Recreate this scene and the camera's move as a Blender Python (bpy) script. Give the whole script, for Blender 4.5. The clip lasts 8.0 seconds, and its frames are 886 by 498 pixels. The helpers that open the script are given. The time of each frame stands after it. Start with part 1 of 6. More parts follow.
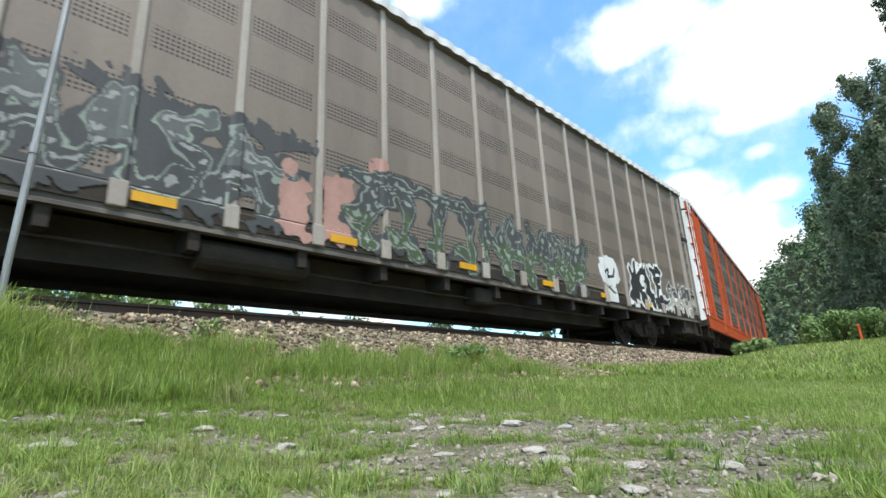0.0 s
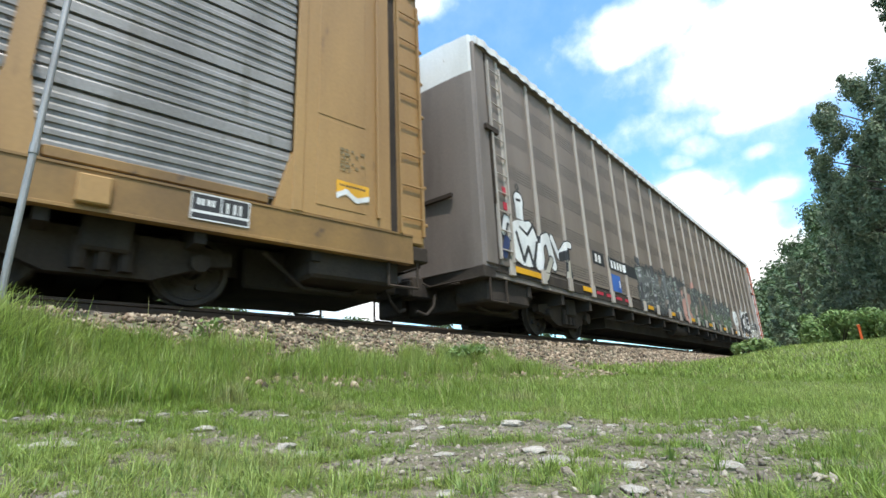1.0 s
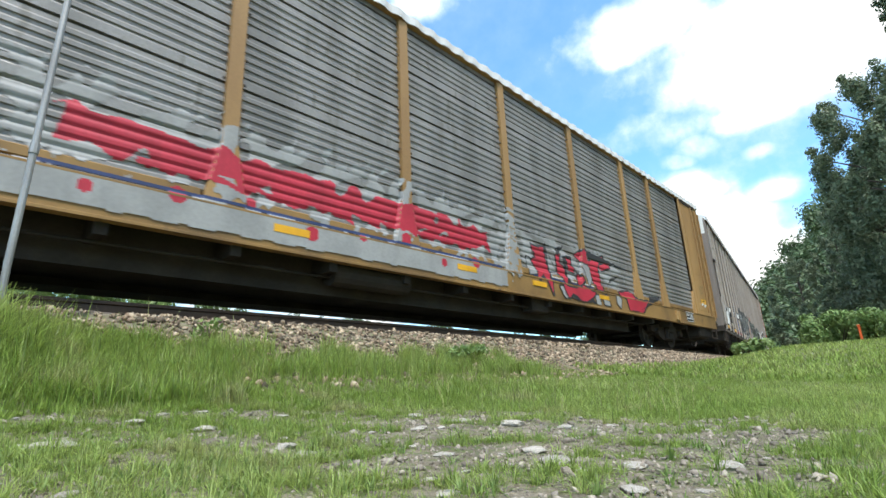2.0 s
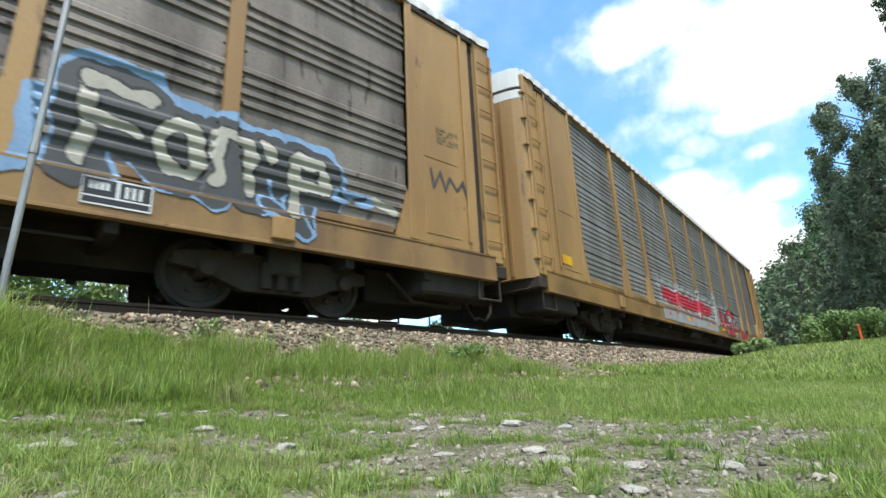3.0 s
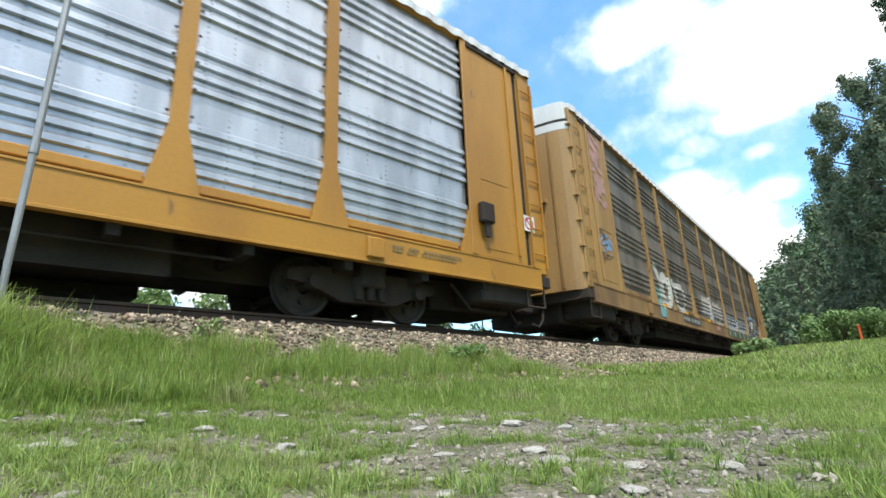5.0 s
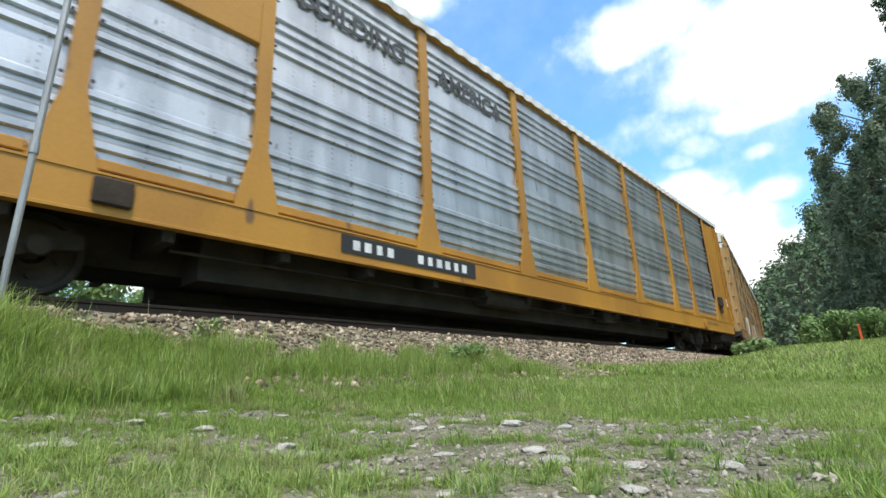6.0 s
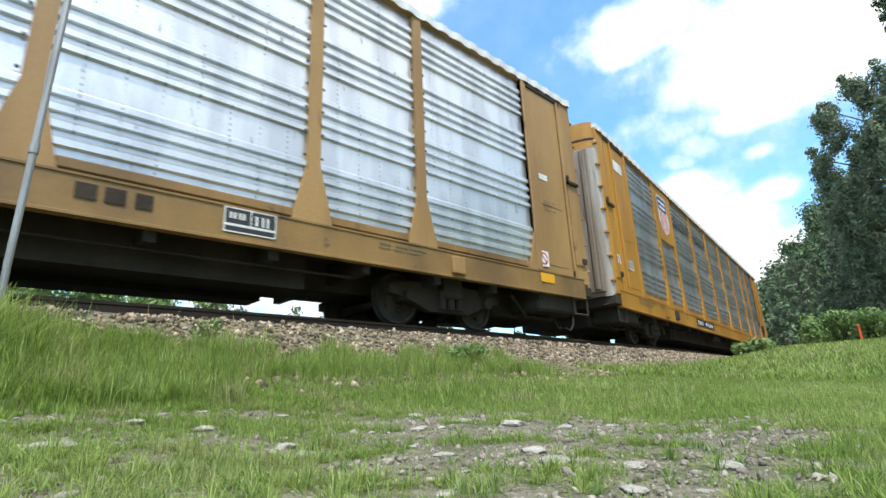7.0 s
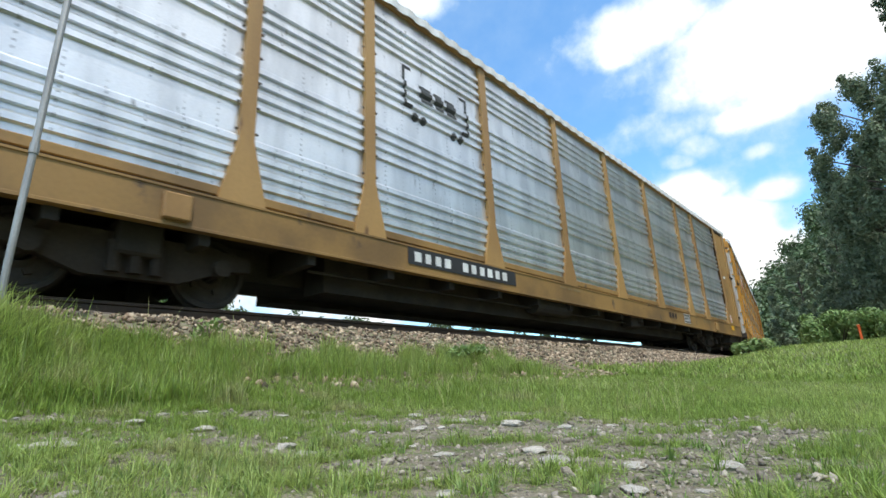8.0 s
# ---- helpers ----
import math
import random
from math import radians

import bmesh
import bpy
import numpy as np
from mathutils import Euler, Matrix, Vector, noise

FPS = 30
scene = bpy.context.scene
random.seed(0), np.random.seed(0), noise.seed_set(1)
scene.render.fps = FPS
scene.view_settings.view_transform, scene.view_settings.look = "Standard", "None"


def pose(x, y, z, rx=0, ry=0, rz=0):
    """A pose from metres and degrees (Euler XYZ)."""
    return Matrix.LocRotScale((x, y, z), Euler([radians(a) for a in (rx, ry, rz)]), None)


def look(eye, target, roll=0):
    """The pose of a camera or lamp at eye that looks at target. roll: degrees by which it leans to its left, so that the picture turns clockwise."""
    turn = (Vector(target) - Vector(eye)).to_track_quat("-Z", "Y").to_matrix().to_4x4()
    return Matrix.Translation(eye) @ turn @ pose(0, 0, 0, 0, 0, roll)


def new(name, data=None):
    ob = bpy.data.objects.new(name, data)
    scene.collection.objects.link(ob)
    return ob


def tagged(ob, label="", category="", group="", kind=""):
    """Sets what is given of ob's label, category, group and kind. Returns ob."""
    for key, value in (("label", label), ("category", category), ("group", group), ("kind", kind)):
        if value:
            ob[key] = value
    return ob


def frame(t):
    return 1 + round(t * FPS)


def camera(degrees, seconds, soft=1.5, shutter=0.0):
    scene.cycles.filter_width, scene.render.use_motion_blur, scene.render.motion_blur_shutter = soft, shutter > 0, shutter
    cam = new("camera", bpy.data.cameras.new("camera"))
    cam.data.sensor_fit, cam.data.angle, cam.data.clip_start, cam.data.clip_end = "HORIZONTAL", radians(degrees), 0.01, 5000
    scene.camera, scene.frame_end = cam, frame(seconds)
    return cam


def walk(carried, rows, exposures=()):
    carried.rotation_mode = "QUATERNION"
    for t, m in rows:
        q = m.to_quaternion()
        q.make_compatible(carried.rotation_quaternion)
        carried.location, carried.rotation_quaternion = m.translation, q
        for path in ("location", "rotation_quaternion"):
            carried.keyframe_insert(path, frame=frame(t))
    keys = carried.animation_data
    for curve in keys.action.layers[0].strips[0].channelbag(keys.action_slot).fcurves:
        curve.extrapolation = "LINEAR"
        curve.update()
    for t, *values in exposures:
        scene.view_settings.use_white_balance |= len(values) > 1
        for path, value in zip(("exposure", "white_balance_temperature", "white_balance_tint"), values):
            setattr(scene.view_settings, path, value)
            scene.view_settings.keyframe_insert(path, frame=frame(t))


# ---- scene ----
# The camera lies still in the grass; the line of cars runs on a curve to its left.
F_DEG = 82.66
EYE = (0.0, 0.0, -1.059)          # z = 0 is the top of the rails
YAW, PITCH, ROLL = 45.164, 15.848, -2.596
cam = camera(F_DEG, 8.0, soft=1.5, shutter=0.08)
_ya, _pi = radians(YAW), radians(PITCH)
AIM = (EYE[0] - math.sin(_ya) * math.cos(_pi), EYE[1] + math.cos(_ya) * math.cos(_pi), EYE[2] + math.sin(_pi))
STAND = look(EYE, AIM, ROLL)
walk(cam, [(0.0, STAND), (8.0, STAND)],
     exposures=[(0.0, 0.0), (1.2, 0.05), (3.0, 0.05), (4.5, 0.08), (6.0, -0.06), (6.5, -0.02), (7.0, 0.02), (7.5, -0.1), (8.0, -0.22)])

# ---- track and train figures ----
TRACK_D, RADIUS = 6.862, 188.0    # centre line at its nearest, and radius of the curve
SPEED, PITCH_CAR = 15.236, 28.5
START = 18.468                    # arc of the first gap at the start


def on_track(s):
    a = s / RADIUS
    return Vector((-TRACK_D - RADIUS + RADIUS * math.cos(a), RADIUS * math.sin(a), 0)), a


def track_distance(x, y):
    """Signed distance from the track's centre line, positive on the camera's side, and the arc."""
    cx = -TRACK_D - RADIUS
    return math.hypot(x - cx, y) - RADIUS, RADIUS * math.atan2(y, x - cx)


def car_pose(s):
    a, b = on_track(s - 10)[0], on_track(s + 10)[0]
    d = (b - a).normalized()
    return Matrix.Translation((a + b) / 2) @ Matrix.Rotation(math.atan2(-d.x, d.y), 4, "Z")


# ---- light ----
SUN_EL, SUN_AZ = 66.0, 122.0      # azimuth clockwise from +Y
world = bpy.data.worlds.new("sky")
scene.world = world
world.use_nodes = True
SKY_GAIN, CLOUD_GAIN = 0.225, 1.45
wt = world.node_tree
wt.nodes.clear()


def wire(tree, out, inp):
    tree.links.new(out, inp)


def maths(tree, op, a, b=None, clamp=False):
    n = tree.nodes.new("ShaderNodeMath")
    n.operation, n.use_clamp = op, clamp
    for i, v in enumerate((a, b)):
        if v is None:
            continue
        if isinstance(v, (int, float)):
            n.inputs[i].default_value = v
        else:
            tree.links.new(v, n.inputs[i])
    return n.outputs[0]


def ramp_range(tree, v, lo, hi):
    n = tree.nodes.new("ShaderNodeMapRange")
    n.interpolation_type = "SMOOTHSTEP"
    tree.links.new(v, n.inputs[0])
    n.inputs[1].default_value, n.inputs[2].default_value = lo, hi
    return n.outputs[0]


def build_sky():
    t = wt
    sk = t.nodes.new("ShaderNodeTexSky")
    sk.sky_type, sk.sun_disc = "NISHITA", False
    sk.sun_elevation, sk.sun_rotation = radians(SUN_EL), radians(SUN_AZ)
    sk.dust_density, sk.ozone_density = 0.6, 2.0
    tint = t.nodes.new("ShaderNodeMixRGB")
    tint.blend_type = "MULTIPLY"
    tint.inputs[0].default_value = 1.0
    tint.inputs[2].default_value = (1.05, 1.5, 1.65, 1)
    wire(t, sk.outputs[0], tint.inputs[1])
    gain = t.nodes.new("ShaderNodeVectorMath")
    gain.operation = "SCALE"
    gain.inputs[3].default_value = SKY_GAIN
    wire(t, tint.outputs[0], gain.inputs[0])
    co = t.nodes.new("ShaderNodeTexCoord")
    # cloud bodies: azimuth, elevation, width, height, weight (degrees)
    bodies = [(-4.8, 30.5, 9.8, 6.0, 1.3), (-18.5, 36, 6.5, 2.8, 0.9), (-22.3, 33.6, 2.4, 1.2, 0.6), (-14.8, 28.8, 4.2, 2.8, 0.78), (-18, 25.6, 9, 2.2, 0.52),
              (-9.6, 24.9, 5, 1.7, 0.8), (-16, 23.2, 2.0, 1.5, 0.58), (-10.4, 21.2, 1.5, 0.8, 0.48), (-17.7, 22, 1.8, 1.0, 0.52), (-9.9, 17.3, 2.7, 1.25, 0.95),
              (-18, 18.6, 3.6, 2.2, 1.05), (-14, 15, 4.2, 2.6, 1.15), (-13, 11, 6, 3.4, 1.2), (-46.7, 42, 3.2, 1.5, 0.75),
              (-83, 34, 9, 22, 0.95), (-70, 16, 20, 7, 1.0), (-52, 12, 14, 5, 0.9),
              (60, 40, 40, 18, 0.9), (150, 45, 50, 20, 0.8), (-140, 40, 40, 20, 0.9), (20, 34, 14, 9, 1.0)]
    total = None
    warp = t.nodes.new("ShaderNodeTexNoise")
    warp.inputs["Scale"].default_value, warp.inputs["Detail"].default_value = 22.0, 7.0
    wire(t, co.outputs["Generated"], warp.inputs["Vector"])
    fine = t.nodes.new("ShaderNodeTexNoise")
    fine.inputs["Scale"].default_value, fine.inputs["Detail"].default_value, fine.inputs["Roughness"].default_value = 8.0, 9.0, 0.6
    wire(t, co.outputs["Generated"], fine.inputs["Vector"])
    for az, el, w, h, k in bodies:
        a, e = radians(az), radians(el)
        c = Vector((math.sin(a) * math.cos(e), math.cos(a) * math.cos(e), math.sin(e)))
        side = Vector((math.cos(a), -math.sin(a), 0))
        up = side.cross(c)
        dots = []
        for ax, width in ((side, w), (up, h)):
            d = t.nodes.new("ShaderNodeVectorMath")
            d.operation = "DOT_PRODUCT"
            wire(t, co.outputs["Generated"], d.inputs[0])
            d.inputs[1].default_value = ax / math.sin(radians(width))
            dots.append(maths(t, "MULTIPLY", d.outputs["Value"], d.outputs["Value"]))
        front = t.nodes.new("ShaderNodeVectorMath")
        front.operation = "DOT_PRODUCT"
        wire(t, co.outputs["Generated"], front.inputs[0])
        front.inputs[1].default_value = c
        r2 = maths(t, "ADD", dots[0], dots[1])
        g = maths(t, "DIVIDE", k * 1.0, maths(t, "ADD", 1.0, maths(t, "MULTIPLY", r2, r2)))
        g = maths(t, "MULTIPLY", g, maths(t, "GREATER_THAN", front.outputs["Value"], 0.0))
        total = g if total is None else maths(t, "MAXIMUM", total, g)
    n = maths(t, "ADD", maths(t, "MULTIPLY", maths(t, "SUBTRACT", fine.outputs[0], 0.5), 1.3),
              maths(t, "MULTIPLY", maths(t, "SUBTRACT", warp.outputs[0], 0.5), 0.8))
    field = maths(t, "ADD", total, n)
    mask = ramp_range(t, field, 0.12, 0.86)
    veil = maths(t, "MULTIPLY", ramp_range(t, fine.outputs[0], 0.35, 0.8), 0.18)
    mask = maths(t, "MAXIMUM", mask, veil)
    tone = t.nodes.new("ShaderNodeMixRGB")
    wire(t, ramp_range(t, field, 0.4, 1.05), tone.inputs[0])
    tone.inputs[1].default_value = (0.62 * CLOUD_GAIN, 0.78 * CLOUD_GAIN, 0.92 * CLOUD_GAIN, 1)
    tone.inputs[2].default_value = (CLOUD_GAIN, CLOUD_GAIN, CLOUD_GAIN, 1)
    mix = t.nodes.new("ShaderNodeMixRGB")
    wire(t, mask, mix.inputs[0])
    wire(t, gain.outputs[0], mix.inputs[1])
    wire(t, tone.outputs[0], mix.inputs[2])
    bg = t.nodes.new("ShaderNodeBackground")
    out = t.nodes.new("ShaderNodeOutputWorld")
    wire(t, mix.outputs[0], bg.inputs[0])
    wire(t, bg.outputs[0], out.inputs[0])


build_sky()
sun = new("sun", bpy.data.lights.new("sun", "SUN"))
sun.data.energy, sun.data.angle, sun.data.color = 4.6, radians(0.5), (1.0, 0.965, 0.915)
_e, _a = radians(SUN_EL), radians(SUN_AZ)
sun.matrix_world = look((math.sin(_a) * math.cos(_e) * 50, math.cos(_a) * math.cos(_e) * 50, math.sin(_e) * 50), (0, 0, 0))


# ---- materials ----
def surface(name, base, alt=None, amount=0.5, rough=0.6, metal=0.0, blot=1.5, fine=30.0, grain=0.25, streak=1.0,
            bump=0.1, third=None, third_at=0.62, island=0.0, per_object=0.0, gloss=0.5, third_soft=0.08):
    """Base colour broken by blots of alt (drawn out downwards by streak), spots of third, and fine grain with relief."""
    m = bpy.data.materials.new(name)
    m.use_nodes = True
    t = m.node_tree
    b = t.nodes["Principled BSDF"]
    b.inputs["Roughness"].default_value, b.inputs["Metallic"].default_value = rough, metal
    b.inputs["Specular IOR Level"].default_value = gloss
    co = t.nodes.new("ShaderNodeTexCoord")
    mp = t.nodes.new("ShaderNodeMapping")
    mp.inputs["Scale"].default_value = (1, 1, 1.0 / streak)
    wire(t, co.outputs["Object"], mp.inputs[0])

    def noise_tex(scale, detail, vec, dist=0.0):
        n = t.nodes.new("ShaderNodeTexNoise")
        n.inputs["Scale"].default_value, n.inputs["Detail"].default_value, n.inputs["Distortion"].default_value = scale, detail, dist
        wire(t, vec, n.inputs["Vector"])
        return n.outputs[0]

    def mixed(fac, a, c, mode="MIX"):
        n = t.nodes.new("ShaderNodeMixRGB")
        n.blend_type = mode
        for i, v in enumerate((fac, a, c)):
            if isinstance(v, (int, float)):
                n.inputs[i].default_value = v
            elif isinstance(v, tuple):
                n.inputs[i].default_value = (*v, 1)
            else:
                wire(t, v, n.inputs[i])
        return n.outputs[0]

    big = noise_tex(blot, 5, mp.outputs[0])
    small = noise_tex(fine, 4, co.outputs["Object"])
    col = base
    if alt:
        col = mixed(maths(t, "MULTIPLY", ramp_range(t, big, 0.38, 0.66), amount), col, alt)
    if third:
        spots = noise_tex(blot * 4.3, 6, mp.outputs[0], 0.4)
        col = mixed(ramp_range(t, spots, third_at, third_at + third_soft), col, third)
    grey = maths(t, "ADD", maths(t, "MULTIPLY", small, 2 * grain), 1 - grain)
    if island:
        geo = t.nodes.new("ShaderNodeNewGeometry")
        grey = maths(t, "MULTIPLY", grey, maths(t, "ADD", maths(t, "MULTIPLY", geo.outputs["Random Per Island"], 2 * island), 1 - island))
    if per_object:
        oi = t.nodes.new("ShaderNodeObjectInfo")
        grey = maths(t, "MULTIPLY", grey, maths(t, "ADD", maths(t, "MULTIPLY", oi.outputs["Random"], 2 * per_object), 1 - per_object))
    col = mixed(1.0, col, grey, "MULTIPLY")
    wire(t, col, b.inputs["Base Color"])
    if bump:
        bp = t.nodes.new("ShaderNodeBump")
        bp.inputs["Strength"].default_value, bp.inputs["Distance"].default_value = bump, 0.02
        wire(t, small, bp.inputs["Height"])
        wire(t, bp.outputs[0], b.inputs["Normal"])
    return m


def flat_paint(name, c, rough=0.6, grain=0.2):
    return surface(name, c, tuple(v * 0.6 for v in c), 0.5, rough, 0, 2.5, 25, grain, 2.0, 0.05)


def perforated(name, base, alt):
    """Sheet with bands of round holes."""
    m = surface(name, base, alt, 0.55, 0.5, 0.25, 1.2, 24, 0.12, 5.0, 0.05, (base[0] * .55, base[1] * .5, base[2] * .45), 0.68)
    t = m.node_tree
    b = t.nodes["Principled BSDF"]
    co = t.nodes.new("ShaderNodeTexCoord")
    sp = t.nodes.new("ShaderNodeSeparateXYZ")
    wire(t, co.outputs["Object"], sp.inputs[0])
    fy = maths(t, "SUBTRACT", maths(t, "FRACT", maths(t, "MULTIPLY", sp.outputs[1], 17.0)), 0.5)
    fz = maths(t, "SUBTRACT", maths(t, "FRACT", maths(t, "MULTIPLY", sp.outputs[2], 17.0)), 0.5)
    rr = maths(t, "ADD", maths(t, "MULTIPLY", fy, fy), maths(t, "MULTIPLY", fz, fz))
    hole = maths(t, "LESS_THAN", rr, 0.085)
    band = maths(t, "FRACT", maths(t, "DIVIDE", maths(t, "SUBTRACT", sp.outputs[2], 1.28), 0.80))
    inband = maths(t, "LESS_THAN", band, 0.40)
    bay = maths(t, "FRACT", maths(t, "DIVIDE", maths(t, "ADD", sp.outputs[1], 12.8), 1.1636))
    inb = maths(t, "MULTIPLY", maths(t, "GREATER_THAN", bay, 0.10), maths(t, "LESS_THAN", bay, 0.90))
    f = maths(t, "MULTIPLY", maths(t, "MULTIPLY", hole, inband), inb)
    old = b.inputs["Base Color"].links[0].from_socket
    mx = t.nodes.new("ShaderNodeMixRGB")
    wire(t, f, mx.inputs[0])
    wire(t, old, mx.inputs[1])
    mx.inputs[2].default_value = (0.015, 0.014, 0.013, 1)
    wire(t, mx.outputs[0], b.inputs["Base Color"])
    return m


def riveted(m, along, up):
    """Rows of small dark rivet heads and stains, broken by noise."""
    t = m.node_tree
    b = t.nodes["Principled BSDF"]
    co = t.nodes.new("ShaderNodeTexCoord")
    sp = t.nodes.new("ShaderNodeSeparateXYZ")
    wire(t, co.outputs["Object"], sp.inputs[0])
    fy = maths(t, "ABSOLUTE", maths(t, "SUBTRACT", maths(t, "FRACT", maths(t, "DIVIDE", sp.outputs[1], along)), 0.5))
    fz = maths(t, "ABSOLUTE", maths(t, "SUBTRACT", maths(t, "FRACT", maths(t, "DIVIDE", sp.outputs[2], up)), 0.5))
    dot = maths(t, "MULTIPLY", maths(t, "LESS_THAN", fy, 0.009 / along), maths(t, "LESS_THAN", fz, 0.014 / up))
    n = t.nodes.new("ShaderNodeTexNoise")
    n.inputs["Scale"].default_value = 2.3
    wire(t, co.outputs["Object"], n.inputs["Vector"])
    fac = maths(t, "MULTIPLY", dot, maths(t, "MULTIPLY", ramp_range(t, n.outputs[0], 0.4, 0.62), 0.75))
    mx = t.nodes.new("ShaderNodeMixRGB")
    wire(t, fac, mx.inputs[0])
    wire(t, b.inputs["Base Color"].links[0].from_socket, mx.inputs[1])
    mx.inputs[2].default_value = (0.07, 0.07, 0.075, 1)
    wire(t, mx.outputs[0], b.inputs["Base Color"])


YELLOW = surface("yellow_paint", (0.385, 0.225, 0.078), (0.26, 0.142, 0.05), 0.85, 0.5, 0, 0.9, 22, 0.16, 3.0, 0.04, (0.15, 0.075, 0.03), 0.66)
YELLOW_PALE = surface("faded_yellow_paint", (0.375, 0.22, 0.08), (0.26, 0.145, 0.052), 0.85, 0.55, 0, 0.8, 22, 0.16, 4.0, 0.04, (0.18, 0.10, 0.045), 0.66)
YELLOW_DIRTY = surface("rusty_yellow_paint", (0.29, 0.168, 0.06), (0.14, 0.075, 0.038), 0.85, 0.65, 0, 1.1, 22, 0.18, 2.0, 0.06, (0.09, 0.05, 0.03), 0.66)
# sill yellow with the dimness of the ground it faces mixed in, plus grime blots
YELLOW_SHADED = surface("grimy_ochre_paint", (0.29, 0.165, 0.05), (0.14, 0.08, 0.03), 0.85, 0.6, 0, 0.8, 22, 0.18, 1.0, 0.05, (0.09, 0.055, 0.03), 0.64)
YELLOW_DEEP = surface("orange_yellow_paint", (0.46, 0.22, 0.03), (0.33, 0.15, 0.026), 0.8, 0.45, 0, 0.9, 22, 0.16, 3.0, 0.04, (0.17, 0.09, 0.04), 0.67)
GALV = surface("galvanised_sheet", (0.80, 0.81, 0.83), (0.60, 0.61, 0.63), 0.9, 0.34, 0.8, 2.6, 45, 0.16, 4.0, 0.06, (0.36, 0.36, 0.36), 0.66)
GALV_GREY = surface("dull_galvanised_sheet", (0.62, 0.63, 0.65), (0.42, 0.43, 0.45), 0.9, 0.36, 0.78, 2.2, 45, 0.2, 4.0, 0.06, (0.2, 0.19, 0.18), 0.66)
GALV_OLD = surface("weathered_grey_sheet", (0.27, 0.26, 0.245), (0.175, 0.168, 0.155), 0.9, 0.45, 0.3, 1.4, 32, 0.34, 5.0, 0.1, (0.19, 0.18, 0.16), 0.60)
GALV_BROWN = surface("grimy_brown_grey_sheet", (0.23, 0.195, 0.16), (0.12, 0.10, 0.082), 0.95, 0.48, 0.3, 1.5, 28, 0.36, 4.0, 0.1, (0.08, 0.065, 0.052), 0.60)
TAUPE = perforated("taupe_perforated_sheet", (0.25, 0.2, 0.162), (0.17, 0.133, 0.108))
TAUPE_PLAIN = surface("taupe_paint", (0.2, 0.165, 0.14), (0.12, 0.098, 0.083), 0.85, 0.6, 0.05, 1.2, 24, 0.15, 4.0, 0.05)
SILL_GRIME = surface("grimy_sill_paint", (0.16, 0.135, 0.115), (0.07, 0.06, 0.052), 0.85, 0.7, 0, 1.3, 24, 0.2, 1.5, 0.06, (0.3, 0.26, 0.22), 0.64)
TAUPE_POST = surface("pale_taupe_paint", (0.42, 0.37, 0.32), (0.30, 0.25, 0.21), 0.7, 0.6, 0, 1.5, 24, 0.15, 5.0, 0.05)
ORANGE_RED = surface("orange_red_paint", (0.55, 0.085, 0.02), (0.4, 0.07, 0.02), 0.6, 0.5, 0, 1.0, 22, 0.14, 3.0, 0.04)
DOOR_GREY = surface("streaked_grey_white_paint", (0.50, 0.465, 0.42), (0.22, 0.165, 0.12), 1.0, 0.55, 0, 1.6, 25, 0.15, 9.0, 0.05, (0.16, 0.12, 0.09), 0.66)
WHITE = surface("dusty_white_paint", (0.78, 0.78, 0.75), (0.55, 0.54, 0.5), 0.6, 0.6, 0, 1.4, 25, 0.1, 3.0, 0.04, (0.3, 0.22, 0.15), 0.72)
ROOFING = surface("white_roof_sheet", (0.72, 0.72, 0.70), (0.52, 0.51, 0.48), 0.6, 0.5, 0.1, 1.0, 25, 0.12, 1.0, 0.04)
BLACK_STEEL = surface("grimy_black_steel", (0.045, 0.038, 0.033), (0.07, 0.056, 0.045), 0.7, 0.9, 0, 2.0, 30, 0.3, 1.0, 0.15, gloss=0.08)
BROWN_STEEL = surface("rust_brown_steel", (0.06, 0.046, 0.036), (0.04, 0.032, 0.027), 0.7, 0.9, 0, 2.0, 30, 0.3, 1.0, 0.15, gloss=0.12)
WHEEL_STEEL = surface("worn_wheel_steel", (0.075, 0.06, 0.05), (0.04, 0.034, 0.03), 0.7, 0.7, 0.1, 3.0, 30, 0.25, 1.0, 0.1, gloss=0.2)
RAIL_STEEL = surface("rusty_rail_steel", (0.085, 0.052, 0.036), (0.05, 0.036, 0.03), 0.7, 0.6, 0.3, 3.0, 30, 0.3, 1.0, 0.1)
TIE_WOOD = surface("creosoted_timber", (0.07, 0.055, 0.045), (0.11, 0.09, 0.075), 0.7, 0.85, 0, 4.0, 40, 0.3, 1.0, 0.3, per_object=0.25)
BALLAST = surface("ballast_stone", (0.19, 0.137, 0.088), (0.37, 0.30, 0.21), 0.8, 0.9, 0, 9.0, 60, 0.3, 1.0, 0.4, (0.10, 0.062, 0.042), 0.55, island=0.75)
STONE = surface("pale_limestone", (0.50, 0.46, 0.40), (0.30, 0.265, 0.215), 0.8, 0.9, 0, 9.0, 70, 0.2, 1.0, 0.5, per_object=0.2)
GRAVEL = surface("gravel", (0.33, 0.285, 0.23), (0.18, 0.15, 0.115), 0.8, 0.95, 0, 9.0, 90, 0.25, 1.0, 0.5, island=0.4)
EARTH = surface("gravelly_earth", (0.24, 0.205, 0.145), (0.14, 0.118, 0.08), 0.9, 0.95, 0, 5.0, 85, 0.6, 1.0, 1.0, (0.10, 0.13, 0.035), 0.42, third_soft=0.28)
PIPE = surface("weathered_grey_pipe", (0.36, 0.36, 0.35), (0.22, 0.21, 0.20), 0.7, 0.5, 0.5, 6.0, 60, 0.15, 3.0, 0.1)
BARK = surface("grey_brown_bark", (0.11, 0.085, 0.065), (0.06, 0.045, 0.035), 0.8, 0.9, 0, 4.0, 30, 0.3, 3.0, 0.5)
